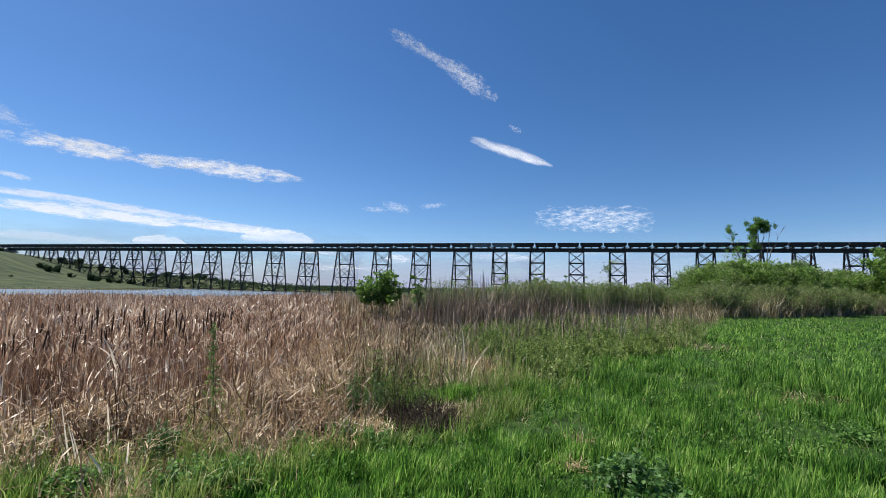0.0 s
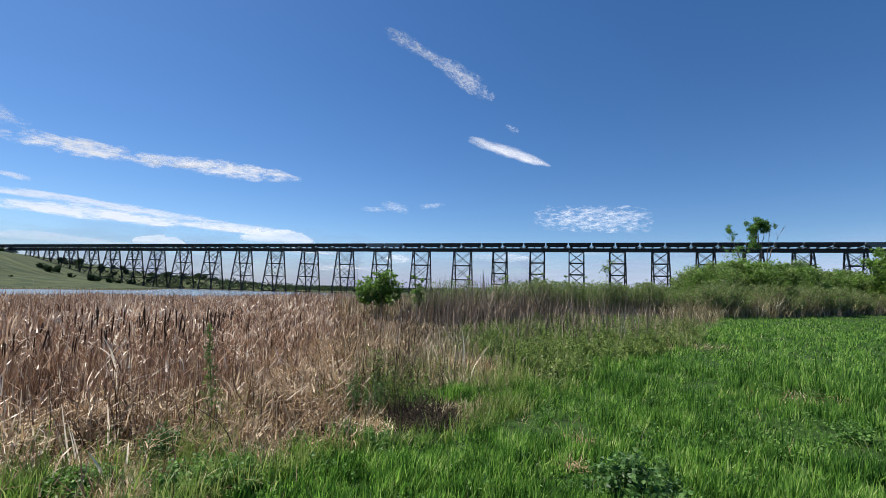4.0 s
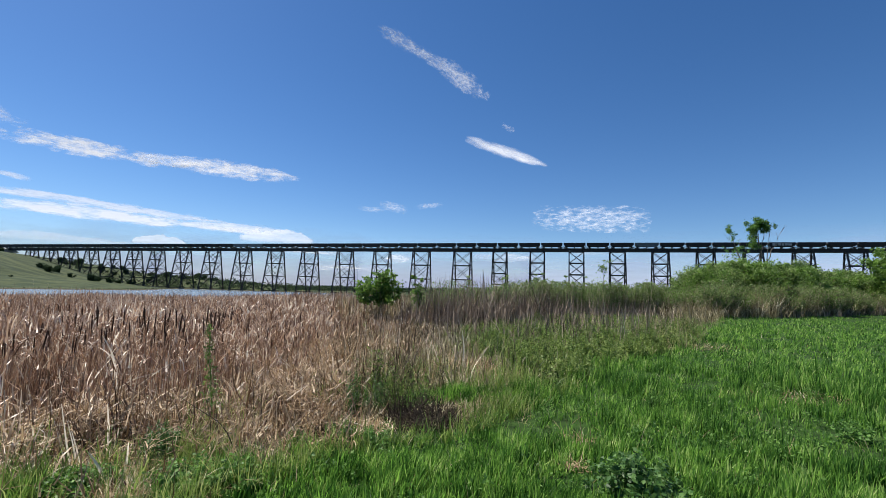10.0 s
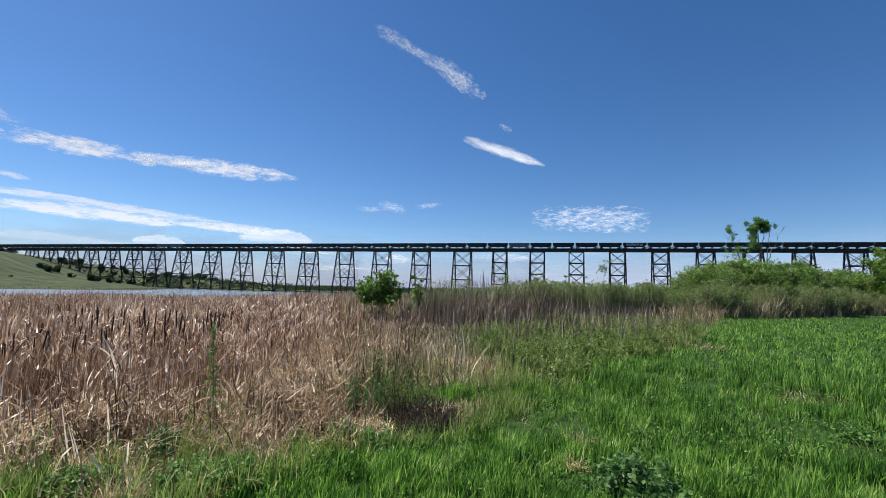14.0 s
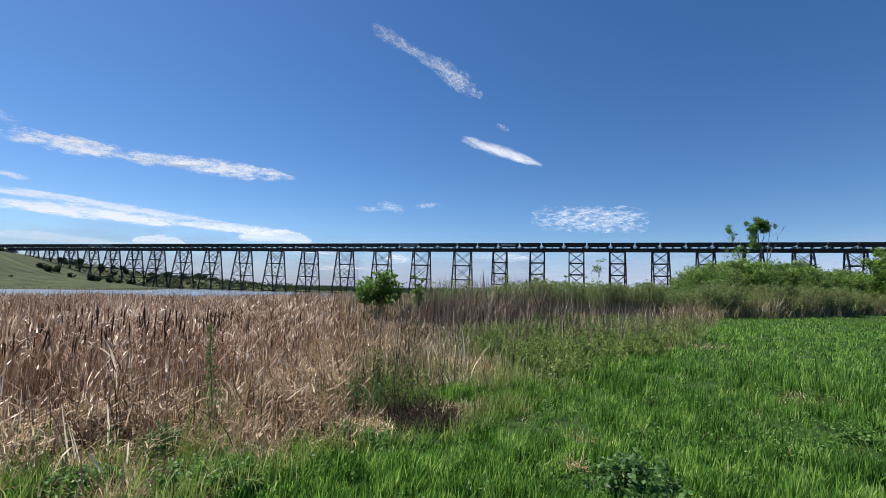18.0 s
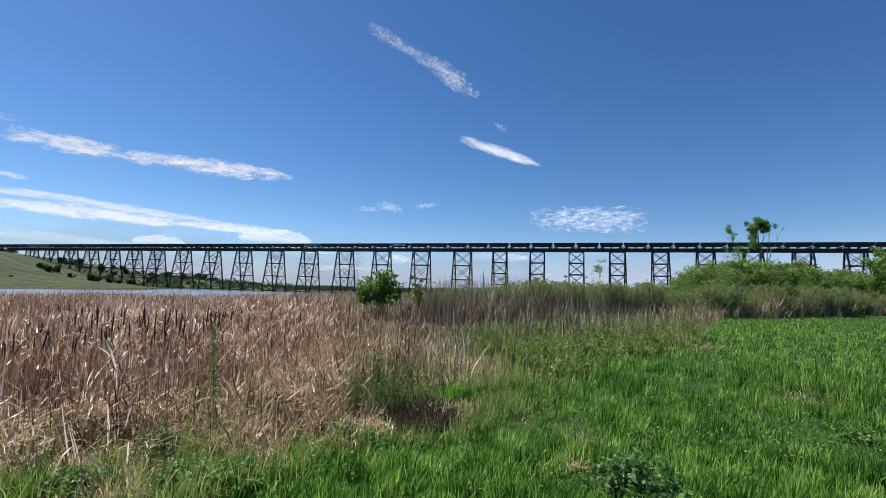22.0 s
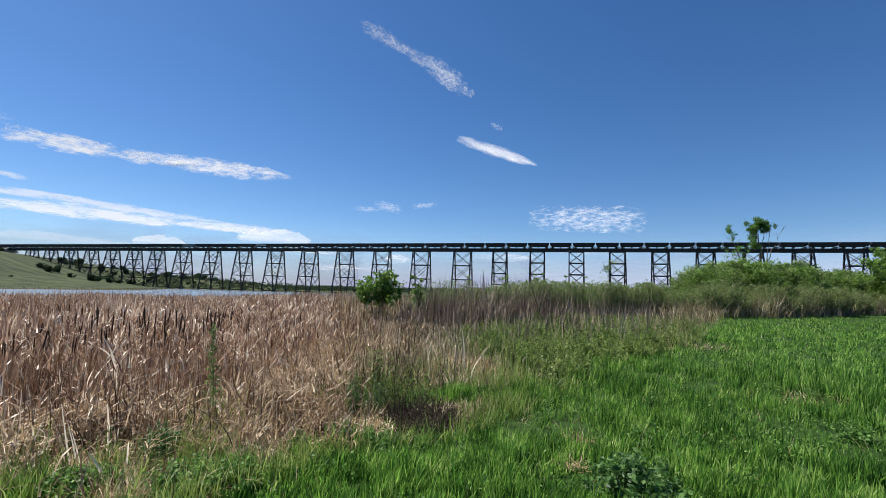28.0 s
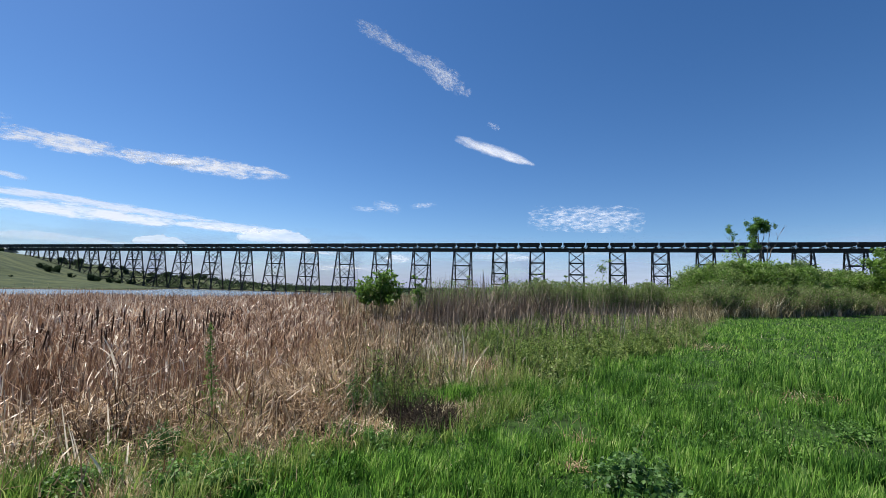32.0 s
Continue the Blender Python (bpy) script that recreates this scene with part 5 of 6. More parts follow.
def forb(name, h, w, stems, leaf_size, mat=None):
    """A weed clump: upright stems with pairs of broad leaves all the way up."""
    ob = new(name)
    paths, radii, cs, sz = [], [], [], []
    for i in range(stems):
        a, out = rng.uniform(0, 2 * np.pi), w / 2 * math.sqrt(rng.random())
        hh = h * rng.uniform(0.6, 1.0) * (1 - 0.4 * (out / (w / 2)) ** 2)
        t = np.linspace(0, 1, 5)
        root = 0.55 * out
        pts = np.stack([np.cos(a) * (root + (out - root) * t), np.sin(a) * (root + (out - root) * t), hh * t], 1)
        paths.append(pts)
        radii.append(0.0035 * (1 - 0.6 * t))
        m = max(5, int(hh / 0.022))
        for j in range(m):
            u = (j + 1) / m
            p = pts[0] * (1 - u) + pts[-1] * u
            for sgn in (0, math.pi):
                b = j * 1.57 + sgn + a
                L = leaf_size * (1.1 - 0.55 * u) * rng.uniform(0.7, 1.2)
                cs.append(p + np.array([math.cos(b) * L * 0.6, math.sin(b) * L * 0.6, 0.0]))
                sz.append(L)
    tagged(part("stalkwork", fast_mesh("stalkwork", *tubes(paths, radii, 4), M_WEED), ob), kind="stuff")
    part("foliage", fast_mesh("foliage", *leaves(np.array(cs), np.array(sz), 0.75, 0.7), mat or M_WEED), ob)
    return ob


def ribbon(p, half):
    """A dead leaf along a line, folded lengthwise like a shallow trough."""
    turn = 0.3 + rng.normal(0, 0.25) + np.linspace(0, rng.normal(0, 0.5), len(p))
    side = np.stack([np.cos(turn), np.sin(turn), 0 * turn], 1) * half[:, None]
    fold = np.stack([np.sin(turn), -np.cos(turn), 0 * turn], 1) * half[:, None] * 0.35
    verts = np.stack([p - side, p + fold, p + side], 1).reshape(-1, 3)
    faces = [(3 * i + k, 3 * i + k + 1, 3 * i + k + 4, 3 * i + k + 3) for i in range(len(p) - 1) for k in (0, 1)]
    return verts, np.array(faces).ravel(), np.full(len(faces), 4)


def stalk(name, pts, r0, mat):
    """One dead stalk along a bent line, given as heights above its foot."""
    pts = np.array(pts, float)
    t = np.linspace(0, 1, 9)
    src = np.linspace(0, 1, len(pts))
    p = np.stack([np.interp(t, src, pts[:, i]) for i in range(3)], 1)
    p[1:-1, :2] += rng.normal(0, 0.0015 if mat is M_BLEACH else 0.005, (7, 2))
    for _ in range(2):
        p[1:-1] = 0.25 * p[:-2] + 0.5 * p[1:-1] + 0.25 * p[2:]
    if mat is M_BLEACH and r0 < 0.025:
        return new(name, fast_mesh(name, *ribbon(p, r0 * (1 - 0.75 * t ** 2)), mat))
    return new(name, fast_mesh(name, *tubes([p], [r0 * (1 - 0.6 * t)], 5), mat))


def build_weeds():
    tagged(rest(forb("weed_clump", 0.44, 0.8, 72, 0.088, M_WEED_D), 1.55, 3.66), "dark green broad-leaved weed clump in the meadow grass", "weed")
    for x, y, h, w, n, s, lab in (
        (-2.5, 4.2, 0.4, 0.34, 30, 0.06, "upright dark green nettle clump at the edge of the reeds"),
        (-2.75, 3.6, 0.22, 0.5, 44, 0.088, "low lush green nettle patch beside dead straw"),
        (-1.95, 3.7, 0.25, 0.6, 36, 0.088, "low lush green nettle patch beside dead straw"),
        (-1.6, 3.75, 0.25, 0.5, 30, 0.088, "low lush green nettle patch beside dead straw"),
        (-1.45, 4.75, 0.22, 0.3, 14, 0.05, "low lush green nettle patch beside dead straw"),
        (-1.05, 5.05, 0.25, 0.35, 16, 0.05, "low lush green nettle patch beside dead straw"),
        (-1.1, 5.95, 0.62, 0.3, 10, 0.06, "upright dark green nettle clump beside matted straw"),
        (-0.85, 6.3, 0.5, 0.4, 12, 0.06, "upright dark green nettle clump beside matted straw"),
        (5.55, 7.6, 0.34, 0.36, 12, 0.07, "small leafy weed by a bare patch in the grass"),
        (6.1, 7.5, 0.3, 0.3, 9, 0.07, "small leafy weed by a bare patch in the grass"),
        (4.95, 5.4, 0.28, 0.5, 14, 0.09, "spreading broad-leaved weed in the meadow grass"),
        (-0.6, 4.6, 0.36, 0.3, 9, 0.06, "small leafy weed in the meadow grass"),
        (2.6, 3.9, 0.26, 0.25, 8, 0.06, "small leafy weed in the meadow grass"),
        (3.0, 6.4, 0.34, 0.2, 7, 0.06, "small leafy weed in the meadow grass"),
        (2.0, 4.1, 0.28, 0.25, 8, 0.06, "small leafy weed in the meadow grass")):
        tagged(rest(forb("weed_clump", h * 1.1, w * 1.1, int(n * 2.2), s * 0.72, M_WEED_D if lab.startswith("upright dark") else M_NETTLE), x, y), lab, "weed")
    used = set()
    protos = [tagged(forb("weed_clump", 0.62, 0.75, 22, 0.08, M_WEED_B), "leafy green weed clump in rough grass", "weed", "weeds of the rough ground") for _ in range(3)]
    spots = [(7.4, 14.9), (8.2, 15.4), (9.0, 16.6), (6.6, 13.6), (10.2, 18.0), (5.4, 12.6), (6.3, 13.4), (4.6, 12.2), (5.9, 14.2), (4.9, 13.5), (7.0, 14.8), (2.7, 9.0), (1.8, 9.9), (3.0, 10.2), (2.2, 11.4), (3.7, 11.6), (1.4, 11.4)]
    for i in range(90):
        r, a = math.exp(rng.uniform(math.log(10.5), math.log(34))), radians(rng.uniform(3, 26))
        spots.append((r * math.sin(a), r * math.cos(a)))
    for i, (x, y) in enumerate(spots):
        if i < 17 or float(edge_dist(np.array([x]), np.array([y]))[0]) > 0.2:
            place(protos[i % 3], used, x, y, rng.uniform(0.7, 1.25), rng.uniform(0, 6.28))


def build_cattails():
    used = set()
    protos = []
    for k in range(4):
        ob = new("cattail")
        h = 1.12 + 0.06 * k
        t = np.linspace(0, 1, 6)
        p = np.stack([0.05 * t ** 2 * (k - 1.5), 0.03 * t, h * t], 1)
        part("stalk", fast_mesh("stalk", *tubes([p], [0.006 * (1 - 0.5 * t)], 5), M_REED), ob, "slender dry stalk")
        z = np.array([0, 0.012, 0.03, 0.1, 0.17, 0.192, 0.2]) + h - 0.24
        rr = np.array([0.002, 0.005, 0.007, 0.0078, 0.007, 0.005, 0.002])
        xs = 0.05 * (z / h) ** 2 * (k - 1.5)
        part("seed_head", fast_mesh("seed_head", *tubes([np.stack([xs, 0.03 * z / h, z], 1)], [rr], 9), M_HEAD), ob, "dark brown velvety seed head")
        for j in range(4):
            v = strips(np.zeros((1, 3)), np.array([h * rng.uniform(0.6, 0.95)]), np.array([0.014]), np.array([rng.uniform(0, 6.28)]), np.array([rng.uniform(0.02, 0.12)]), np.array([rng.uniform(0.1, 1.2)]), 5)
            part("leaf", fast_mesh("leaf", *v, M_REED), ob)
        protos.append(tagged(ob, "dry brown cattail with a dark seed head", "cattail", "cattails in the reed bed"))
    spots = []
    while len(spots) < 140:
        r, a = math.exp(rng.uniform(math.log(7.6), math.log(13))), radians(rng.uniform(-46, -17))
        x, y = r * math.sin(a), r * math.cos(a)
        tall = EYE - r * rng.uniform(0.03, 0.105) - float(height(x, y))
        if 0.95 < tall < 1.75 and float(edge_dist(np.array([x]), np.array([y]))[0]) > 1.2 and rng.random() < 0.3 + 0.7 * (a < radians(-25)):
            spots.append((x, y, tall))
    for i, (x, y, tall) in enumerate(spots):
        place(protos[i % 4], used, x, y, tall / (1.12 + 0.06 * (i % 4)), rng.uniform(0, 6.28))


swayers = []


def leaf_tuft(x, y, n, h, w, label, spread=0.12):
    """Broad flat dead leaves from one root, some bent over."""
    ob = new("dead_leaf_tuft")
    for i in range(n):
        v = strips(np.array([[rng.normal(0, spread), rng.normal(0, spread), 0.0]]), np.array([h * rng.uniform(0.55, 1.05)]), np.array([w * rng.uniform(0.7, 1.2)]), np.array([rng.normal(2.5, 0.6) + math.pi * rng.integers(0, 2)]),
                   np.array([abs(rng.normal(0.08, 0.12))]), np.array([rng.choice([0.08, 0.15, 0.3, 2.0])]), 7, side=np.array([rng.normal(0, 0.5)]))
        part("leaf_blade", fast_mesh("leaf_blade", *v, M_BLEACH), ob)
    tagged(rest(ob, x, y, 1, 0, 0.03), label, "dead leaves", "bleached tufts in the straw")
    return ob


def build_stalks():
    for x, y, n, h, w, lab in (
        (-2.35, 4.0, 3, 0.34, 0.022, "short tuft of bleached dead leaves"), (-7.1, 7.5, 5, 1.5, 0.045, "tall bleached cattail leaves bent at the tip"),
        (-6.2, 7.6, 4, 1.4, 0.04, "tall bleached cattail leaves bent at the tip"), (-5.2, 7.4, 5, 1.25, 0.035, "bleached cattail leaves above brown reeds"),
        (-4.3, 6.5, 6, 1.0, 0.032, "bleached cattail leaves above brown reeds"), (-3.7, 5.3, 5, 0.7, 0.022, "tuft of broad bleached dead leaves"),
        (-1.8, 5.5, 7, 0.45, 0.024, "low tuft of bleached dead leaves"), (-1.3, 5.6, 6, 0.4, 0.024, "low tuft of bleached dead leaves"),
        (-2.6, 6.4, 6, 0.7, 0.026, "tuft of broad bleached dead leaves"), (0.3, 8.6, 5, 0.55, 0.03, "bleached dead leaves round a stump")):
        leaf_tuft(x, y, n, h, w * 0.42, lab, 0.12 if h < 1 else 0.25)
    rows = (
        (-3.15, 4.01, [(0, 0, 0), (-0.09, 0, 0.24), (-0.19, 0, 0.5)], 0.0095, "pale dead stalk leaning"),
        (-3.16, 4.06, [(0, 0, 0), (-0.09, 0, 0.27), (-0.17, 0, 0.63)], 0.0095, "pale dead stalk leaning"),
        (-3.05, 3.99, [(0, 0, 0), (-0.07, 0, 0.24), (-0.16, 0, 0.5)], 0.0095, "pale dead stalk leaning"),
        (-3.12, 4.1, [(0, 0, 0), (-0.06, 0, 0.21), (-0.13, 0, 0.39)], 0.0075, "pale dead stalk leaning"),
        (-3.84, 4.81, [(0, 0, 0), (-0.09, 0, 0.18), (-0.14, 0, 0.3)], 0.011, "short pale broken reed stalk"),
        (-4.06, 5.03, [(0, 0, 0), (-0.06, 0, 0.22), (-0.08, 0, 0.36)], 0.0095, "short pale broken reed stalk"),
        (-3.11, 4.4, [(0, 0, 0), (-0.02, 0, 0.28), (-0.06, 0, 0.57)], 0.012, "upright pale reed stalk"),
        (-3.33, 4.79, [(0, 0, 0), (0, 0, 0.14), (0.02, 0, 0.26)], 0.011, "short pale broken reed stalk"),
        (-2.62, 3.91, [(0, 0, 0), (0.01, 0, 0.2), (0.01, 0, 0.33)], 0.0095, "short pale broken reed stalk"),
        (-2.54, 3.63, [(0, 0, 0), (-0.04, 0, 0.12), (-0.1, 0, 0.23), (-0.19, 0, 0.33)], 0.015, "thick bleached broken stalk bent over"),
        (-2.32, 3.81, [(0, 0, 0), (-0.06, 0, 0.09), (-0.12, 0, 0.19)], 0.007, "short pale broken reed stalk"),
        (-3.48, 4.03, [(0, 0, 0), (-0.03, 0, 0.3), (-0.1, 0, 0.74)], 0.010, "upright brown reed stalk"),
        (-2.14, 4.4, [(0, 0, 0), (-0.03, 0, 0.32), (-0.08, 0, 0.58)], 0.008, "thin dark dead weed stalk"),
        (-2.06, 4.4, [(0, 0, 0), (-0.03, 0, 0.27), (-0.08, 0, 0.55)], 0.008, "thin dark dead weed stalk"),
        (-2.5, 4.62, [(0, 0, 0), (-0.07, 0, 0.27), (-0.15, 0, 0.54)], 0.008, "thin dark dead weed stalk"),
        (-1.8, 4.24, [(0, 0, 0), (-0.08, 0, 0.23), (-0.19, 0, 0.43), (-0.38, 0, 0.5), (-0.61, 0, 0.64)], 0.009, "dark dead twig arching over straw"),
        (-3.16, 4.86, [(0, 0, 0), (-0.05, 0, 0.23), (-0.12, 0, 0.4), (-0.22, 0, 0.54)], 0.010, "thin dark dead weed stalk"),
        (-6.17, 6.6, [(0, 0, 0), (-0.06, 0, 0.91), (-0.15, 0, 1.31), (-0.2, 0, 1.45)], 0.019, "bleached cattail leaf standing above brown reeds"),
        (-5.73, 6.8, [(0, 0, 0), (-0.05, 0, 1.03), (-0.11, 0, 1.27), (-0.15, 0, 1.41)], 0.018, "bleached cattail leaf standing above brown reeds"),
        (-5.75, 6.8, [(0, 0, 0), (-0.05, 0, 1.08), (-0.16, 0, 1.19)], 0.015, "bleached cattail leaf bent over at its tip"),
        (-4.16, 6.0, [(0, 0, 0), (-0.09, 0, 0.73), (-0.18, 0, 1.01), (-0.32, 0, 1.18)], 0.015, "bleached cattail leaf bent over at its tip"),
        (-4.7, 5.8, [(0, 0, 0), (0.3, 0, 0.71), (0.5, 0, 0.96)], 0.012, "long pale reed leaning across the bed"),
        (-4.4, 5.8, [(0, 0, 0), (0.34, 0, 0.62), (0.85, 0, 0.79)], 0.012, "long pale reed leaning across the bed"),
        (-5.2, 6.0, [(0, 0, 0), (-0.17, 0, 0.59), (-0.41, 0, 0.95)], 0.013, "long pale reed leaning across the bed"),
        (-3.08, 5.2, [(0, 0, 0), (-0.1, 0, 0.21), (-0.21, 0, 0.38)], 0.010, "pale dead stalk leaning"),
        (-7.0, 7.6, [(0, 0, 0), (0.02, 0, 1.2), (0.05, 0, 1.45)], 0.02, "tall bleached reed stalk"),
        (-6.2, 7.4, [(0, 0, 0), (-0.1, 0, 0.9), (-0.02, 0, 1.25), (0.1, 0, 1.3)], 0.016, "bleached reed stalk with a drooping tip"),
        (-5.9, 8.1, [(0, 0, 0), (0.05, 0, 1.0), (0.2, 0, 1.3)], 0.016, "bleached leaning dead reed stalk"),
        (-3.05, 5.2, [(0, 0, 0), (-0.03, 0, 0.8), (-0.05, 0, 1.35)], 0.011, "upright brown reed stalk"),
        (-4.1, 5.1, [(0, 0, 0), (0.0, 0, 0.7), (0.02, 0, 1.3)], 0.011, "upright brown reed stalk"),
        (-1.85, 4.8, [(0, 0, 0), (0.0, 0, 0.5), (-0.03, 0, 0.95)], 0.008, "thin dark dead weed stalk"),
        (-2.1, 5.2, [(0, 0, 0), (0.0, 0, 0.5), (-0.06, 0, 1.0)], 0.008, "thin dark dead weed stalk"),
        (-2.9, 6.2, [(0, 0, 0), (0.5, 0, 0.5), (1.1, 0, 0.62)], 0.012, "long pale reed lying across the bed"),
        (-4.6, 6.6, [(0, 0, 0.3), (0.6, 0, 0.8), (1.0, 0, 0.95)], 0.012, "long pale reed lying across the bed"),
        (0.29, 8.7, [(0, 0, 0), (0.01, 0, 0.3), (0.0, 0, 0.62)], 0.03, "thick pale dead stump of a stalk"),
        (0.36, 8.8, [(0, 0, 0), (0.12, 0, 0.4), (0.06, 0, 0.9)], 0.014, "pale dead stalk standing in straw"),
        (0.9, 15.0, [(0, 0, 0), (-0.4, 0, 0.9), (-0.1, 0, 1.8)], 0.010, "arching pale dead cane"),
        (1.2, 15.5, [(0, 0, 0), (-0.1, 0, 1.0), (0.5, 0, 1.9)], 0.010, "arching pale dead cane"),
        (5.0, 20.5, [(0, 0, 0), (-0.5, 0, 1.2), (-0.9, 0, 2.3)], 0.016, "pale leaning dead stem"),
        (2.2, 22.5, [(0, 0, 0), (-0.05, 0, 1.6), (-0.15, 0, 3.0)], 0.03, "tall bare dead stem above the thicket"),
        (1.5, 4.82, [(0, 0, 0), (0.01, 0, 0.2), (-0.03, 0, 0.4)], 0.009, "rust-brown dead weed stalk in the meadow"),
        (1.56, 4.75, [(0, 0, 0), (0.02, 0, 0.15), (0.01, 0, 0.3)], 0.008, "rust-brown dead weed stalk in the meadow"),
        (1.44, 4.9, [(0, 0, 0), (-0.03, 0, 0.18), (-0.08, 0, 0.33)], 0.008, "rust-brown dead weed stalk in the meadow"),
        (-1.4, 7.4, [(0, 0, 0), (0.25, 0, 0.3), (0.5, 0, 0.52)], 0.012, "pale dead stalk leaning over straw"),
        (-1.9, 6.9, [(0, 0, 0), (0.2, 0, 0.18), (0.5, 0, 0.24)], 0.014, "pale dead stalk lying on straw"))
    for x, y, pts, r0, label in rows:
        ob = stalk("dead_stalk", pts, r0 * (0.7 if "dark" in label or "brown" in label else 1.1), M_TWIG if "dark" in label else M_REED if "brown" in label else M_CANE if "cane" in label or "stem" in label else M_BLEACH)
        tagged(rest(ob, x, y, 1, 0, 0.05), label, "stalk", "single dead stalks")
        if x < -5.5:
            swayers.append((ob, 2.5, x))
    shoot = new("tall_green_shoot")
    t = np.linspace(0, 1, 7)
    p = np.stack([-0.12 * t, 0 * t, 1.28 * t], 1)
    part("stem", fast_mesh("stem", *tubes([p], [0.008 * (1 - 0.7 * t)], 5), M_WEED), shoot)
    u = rng.uniform(0.25, 1, 320)
    c = np.stack([-0.12 * u, 0 * u, 1.28 * u], 1) + rng.normal(0, 1, (320, 3)) * (0.055 * (1.25 - u))[:, None]
    part("foliage", fast_mesh("foliage", *leaves(c, rng.uniform(0.025, 0.06, 320), 0.3, 0.35), M_LEAF), shoot)
    swayers.append((shoot, 3.0, 0.3))
    tagged(rest(shoot, -2.4, 4.95), "tall slender green weed shoot among dead reeds", "weed")


def build_thicket():
    global rng
    usual, rng = rng, np.random.default_rng(12)
    bush = rest(shrub("bush", 3.15, 3.0, 4200, 0.2, M_BUSH, 22, 0.44, 1.0, 0.7, 0.6, fuzz=0.045), -3.7, 26.5)
    rng = usual
    swayers.append((bush, 0.8, 1.0))
    tagged(bush, "leafy green bush standing above the dry reeds", "bush")
    small = rest(shrub("bush", 3.0, 1.1, 650, 0.19, M_BUSH, 7, 0.3), -1.3, 26.0)
    swayers.append((small, 1.5, 2.0))
    tagged(small, "slender green bush beside a larger one", "bush")
    dark = rest(shrub("twiggy_bush", 0.62, 0.85, 500, 0.04, M_OLIVE, 26, 0.2, 1.0, 0.6, stem_r=0.03, wood=M_TWIG), -0.55, 5.9)
    tagged(dark, "low dark twiggy bush at the meadow edge", "bush")
    dark2 = rest(shrub("twiggy_bush", 0.8, 0.8, 420, 0.04, M_WEED_B, 18, 0.3, 1.0, 0.6, stem_r=0.026, wood=M_TWIG), -0.95, 7.0)
    tagged(dark2, "low half-bare twiggy bush in dead straw", "bush")
    heap = new("twig_heap")
    paths, radii = [], []
    for i in range(620):
        a, q = rng.uniform(0, 2 * np.pi), math.sqrt(rng.random())
        p = np.array([math.cos(a) * q * 0.45, math.sin(a) * q * 0.3, 0.02 + 0.24 * rng.random() * (1 - q * q)])
        d = np.array([rng.normal(0, 0.6), rng.normal(0, 0.4), abs(rng.normal(0.6, 0.5))])
        d *= rng.uniform(0.1, 0.32) / np.linalg.norm(d)
        paths.append(np.stack([p, p + d * 0.55 + rng.normal(0, 0.02, 3), p + d]))
        radii.append(np.array([1.0, 0.8, 0.4]) * rng.uniform(0.002, 0.0055))
    part("branchwork", fast_mesh("branchwork", *tubes(paths, radii, 4), M_TWIG), heap)
    tagged(rest(heap, -0.18, 5.52), "low heap of dark dead twigs at the meadow edge", "twigs")
    used = set()
    willow = [tagged(shrub("willow_shrub", 2.5, 1.9, 2600, 0.11, M_LEAF, 40, 0.12, 0.95, 0.5, 0.36, 0.03), "slim-stemmed green willow shrub in a thicket", "shrub", "shrubs of the thicket") for _ in range(4)]
    round_ = [tagged(shrub("dense_shrub", 5.6, 5.6, 9500, 0.23, M_LEAF_B if k == 1 else M_LEAF, 22, 0.04, 1.0, 0.5, 0.5, 0.018, fuzz=0.07), "dense rounded bright green shrub", "shrub", "shrubs of the thicket") for k in range(3)]
    tall = tagged(shrub("dense_shrub", 9.4, 8.5, 9500, 0.38, M_LEAF_B, 26, 0.04, 1.0, 0.42, 0.55, 0.014, fuzz=0.07), "tall dense bright green shrub at the thicket end", "shrub", "shrubs of the thicket")
    drab = [tagged(shrub("half_bare_shrub", 3.2, 2.6, 1500, 0.16, M_LEAF_B if k == 1 else M_LEAF, 40, 0.3, 1.0, 0.6, 0.4, 0.024), "half-bare shrub with many grey stems", "shrub", "shrubs of the thicket") for k in range(4)]
    for i in range(130):
        a = rng.uniform(-3, 27)
        r0 = np.interp(a, FRONT_AZ, FRONT_R)
        r = r0 + 0.6 + abs(rng.normal(0, 1)) * 4
        x, y = r * math.sin(radians(a)), r * math.cos(radians(a))
        place(willow[i % 4], used, x, y, rng.uniform(0.8, 1.05) * np.interp(a, [-3, 6, 12], [0.62, 0.82, 1.0]) * (1 + 0.006 * (r - 22)), rng.uniform(0, 6.28))
    # rows of shrubs along the field's far edge
    ax, ay = np.array([14, 24, 60, 95]), np.array([24, 37, 62, 81])
    for i in range(200):
        x = rng.uniform(22, 92)
        y = np.interp(x, ax, ay)
        out = rng.uniform(0.6, 7.5)
        place(drab[i % 4], used, x - 0.62 * out, y + 0.78 * out, rng.uniform(0.65, 1.25), rng.uniform(0, 6.28))
    for i in range(190):
        x = rng.uniform(26, 100)
        y = np.interp(x, ax, ay)
        out = rng.uniform(5.5, 16)
        x, y = x - 0.62 * out, y + 0.78 * out
        if x / y > 0.535:
            sc = np.interp(x / y, [0.545, 0.58, 0.65, 0.7, 0.85, 1.0], [0.82, 1.02, 1.14, 1.17, 1.22, 1.32]) * rng.uniform(0.85, 1.06)
            place(round_[i % 3], used, x, y, sc, rng.uniform(0, 6.28))
    for x, y, sc in ((69.5, 66.5, 1.1), (74, 70, 1.25), (82, 75, 1.2), (76.5, 75.5, 1.2), (90, 80, 1.2)):
        place(tall, used, x, y, sc, x)


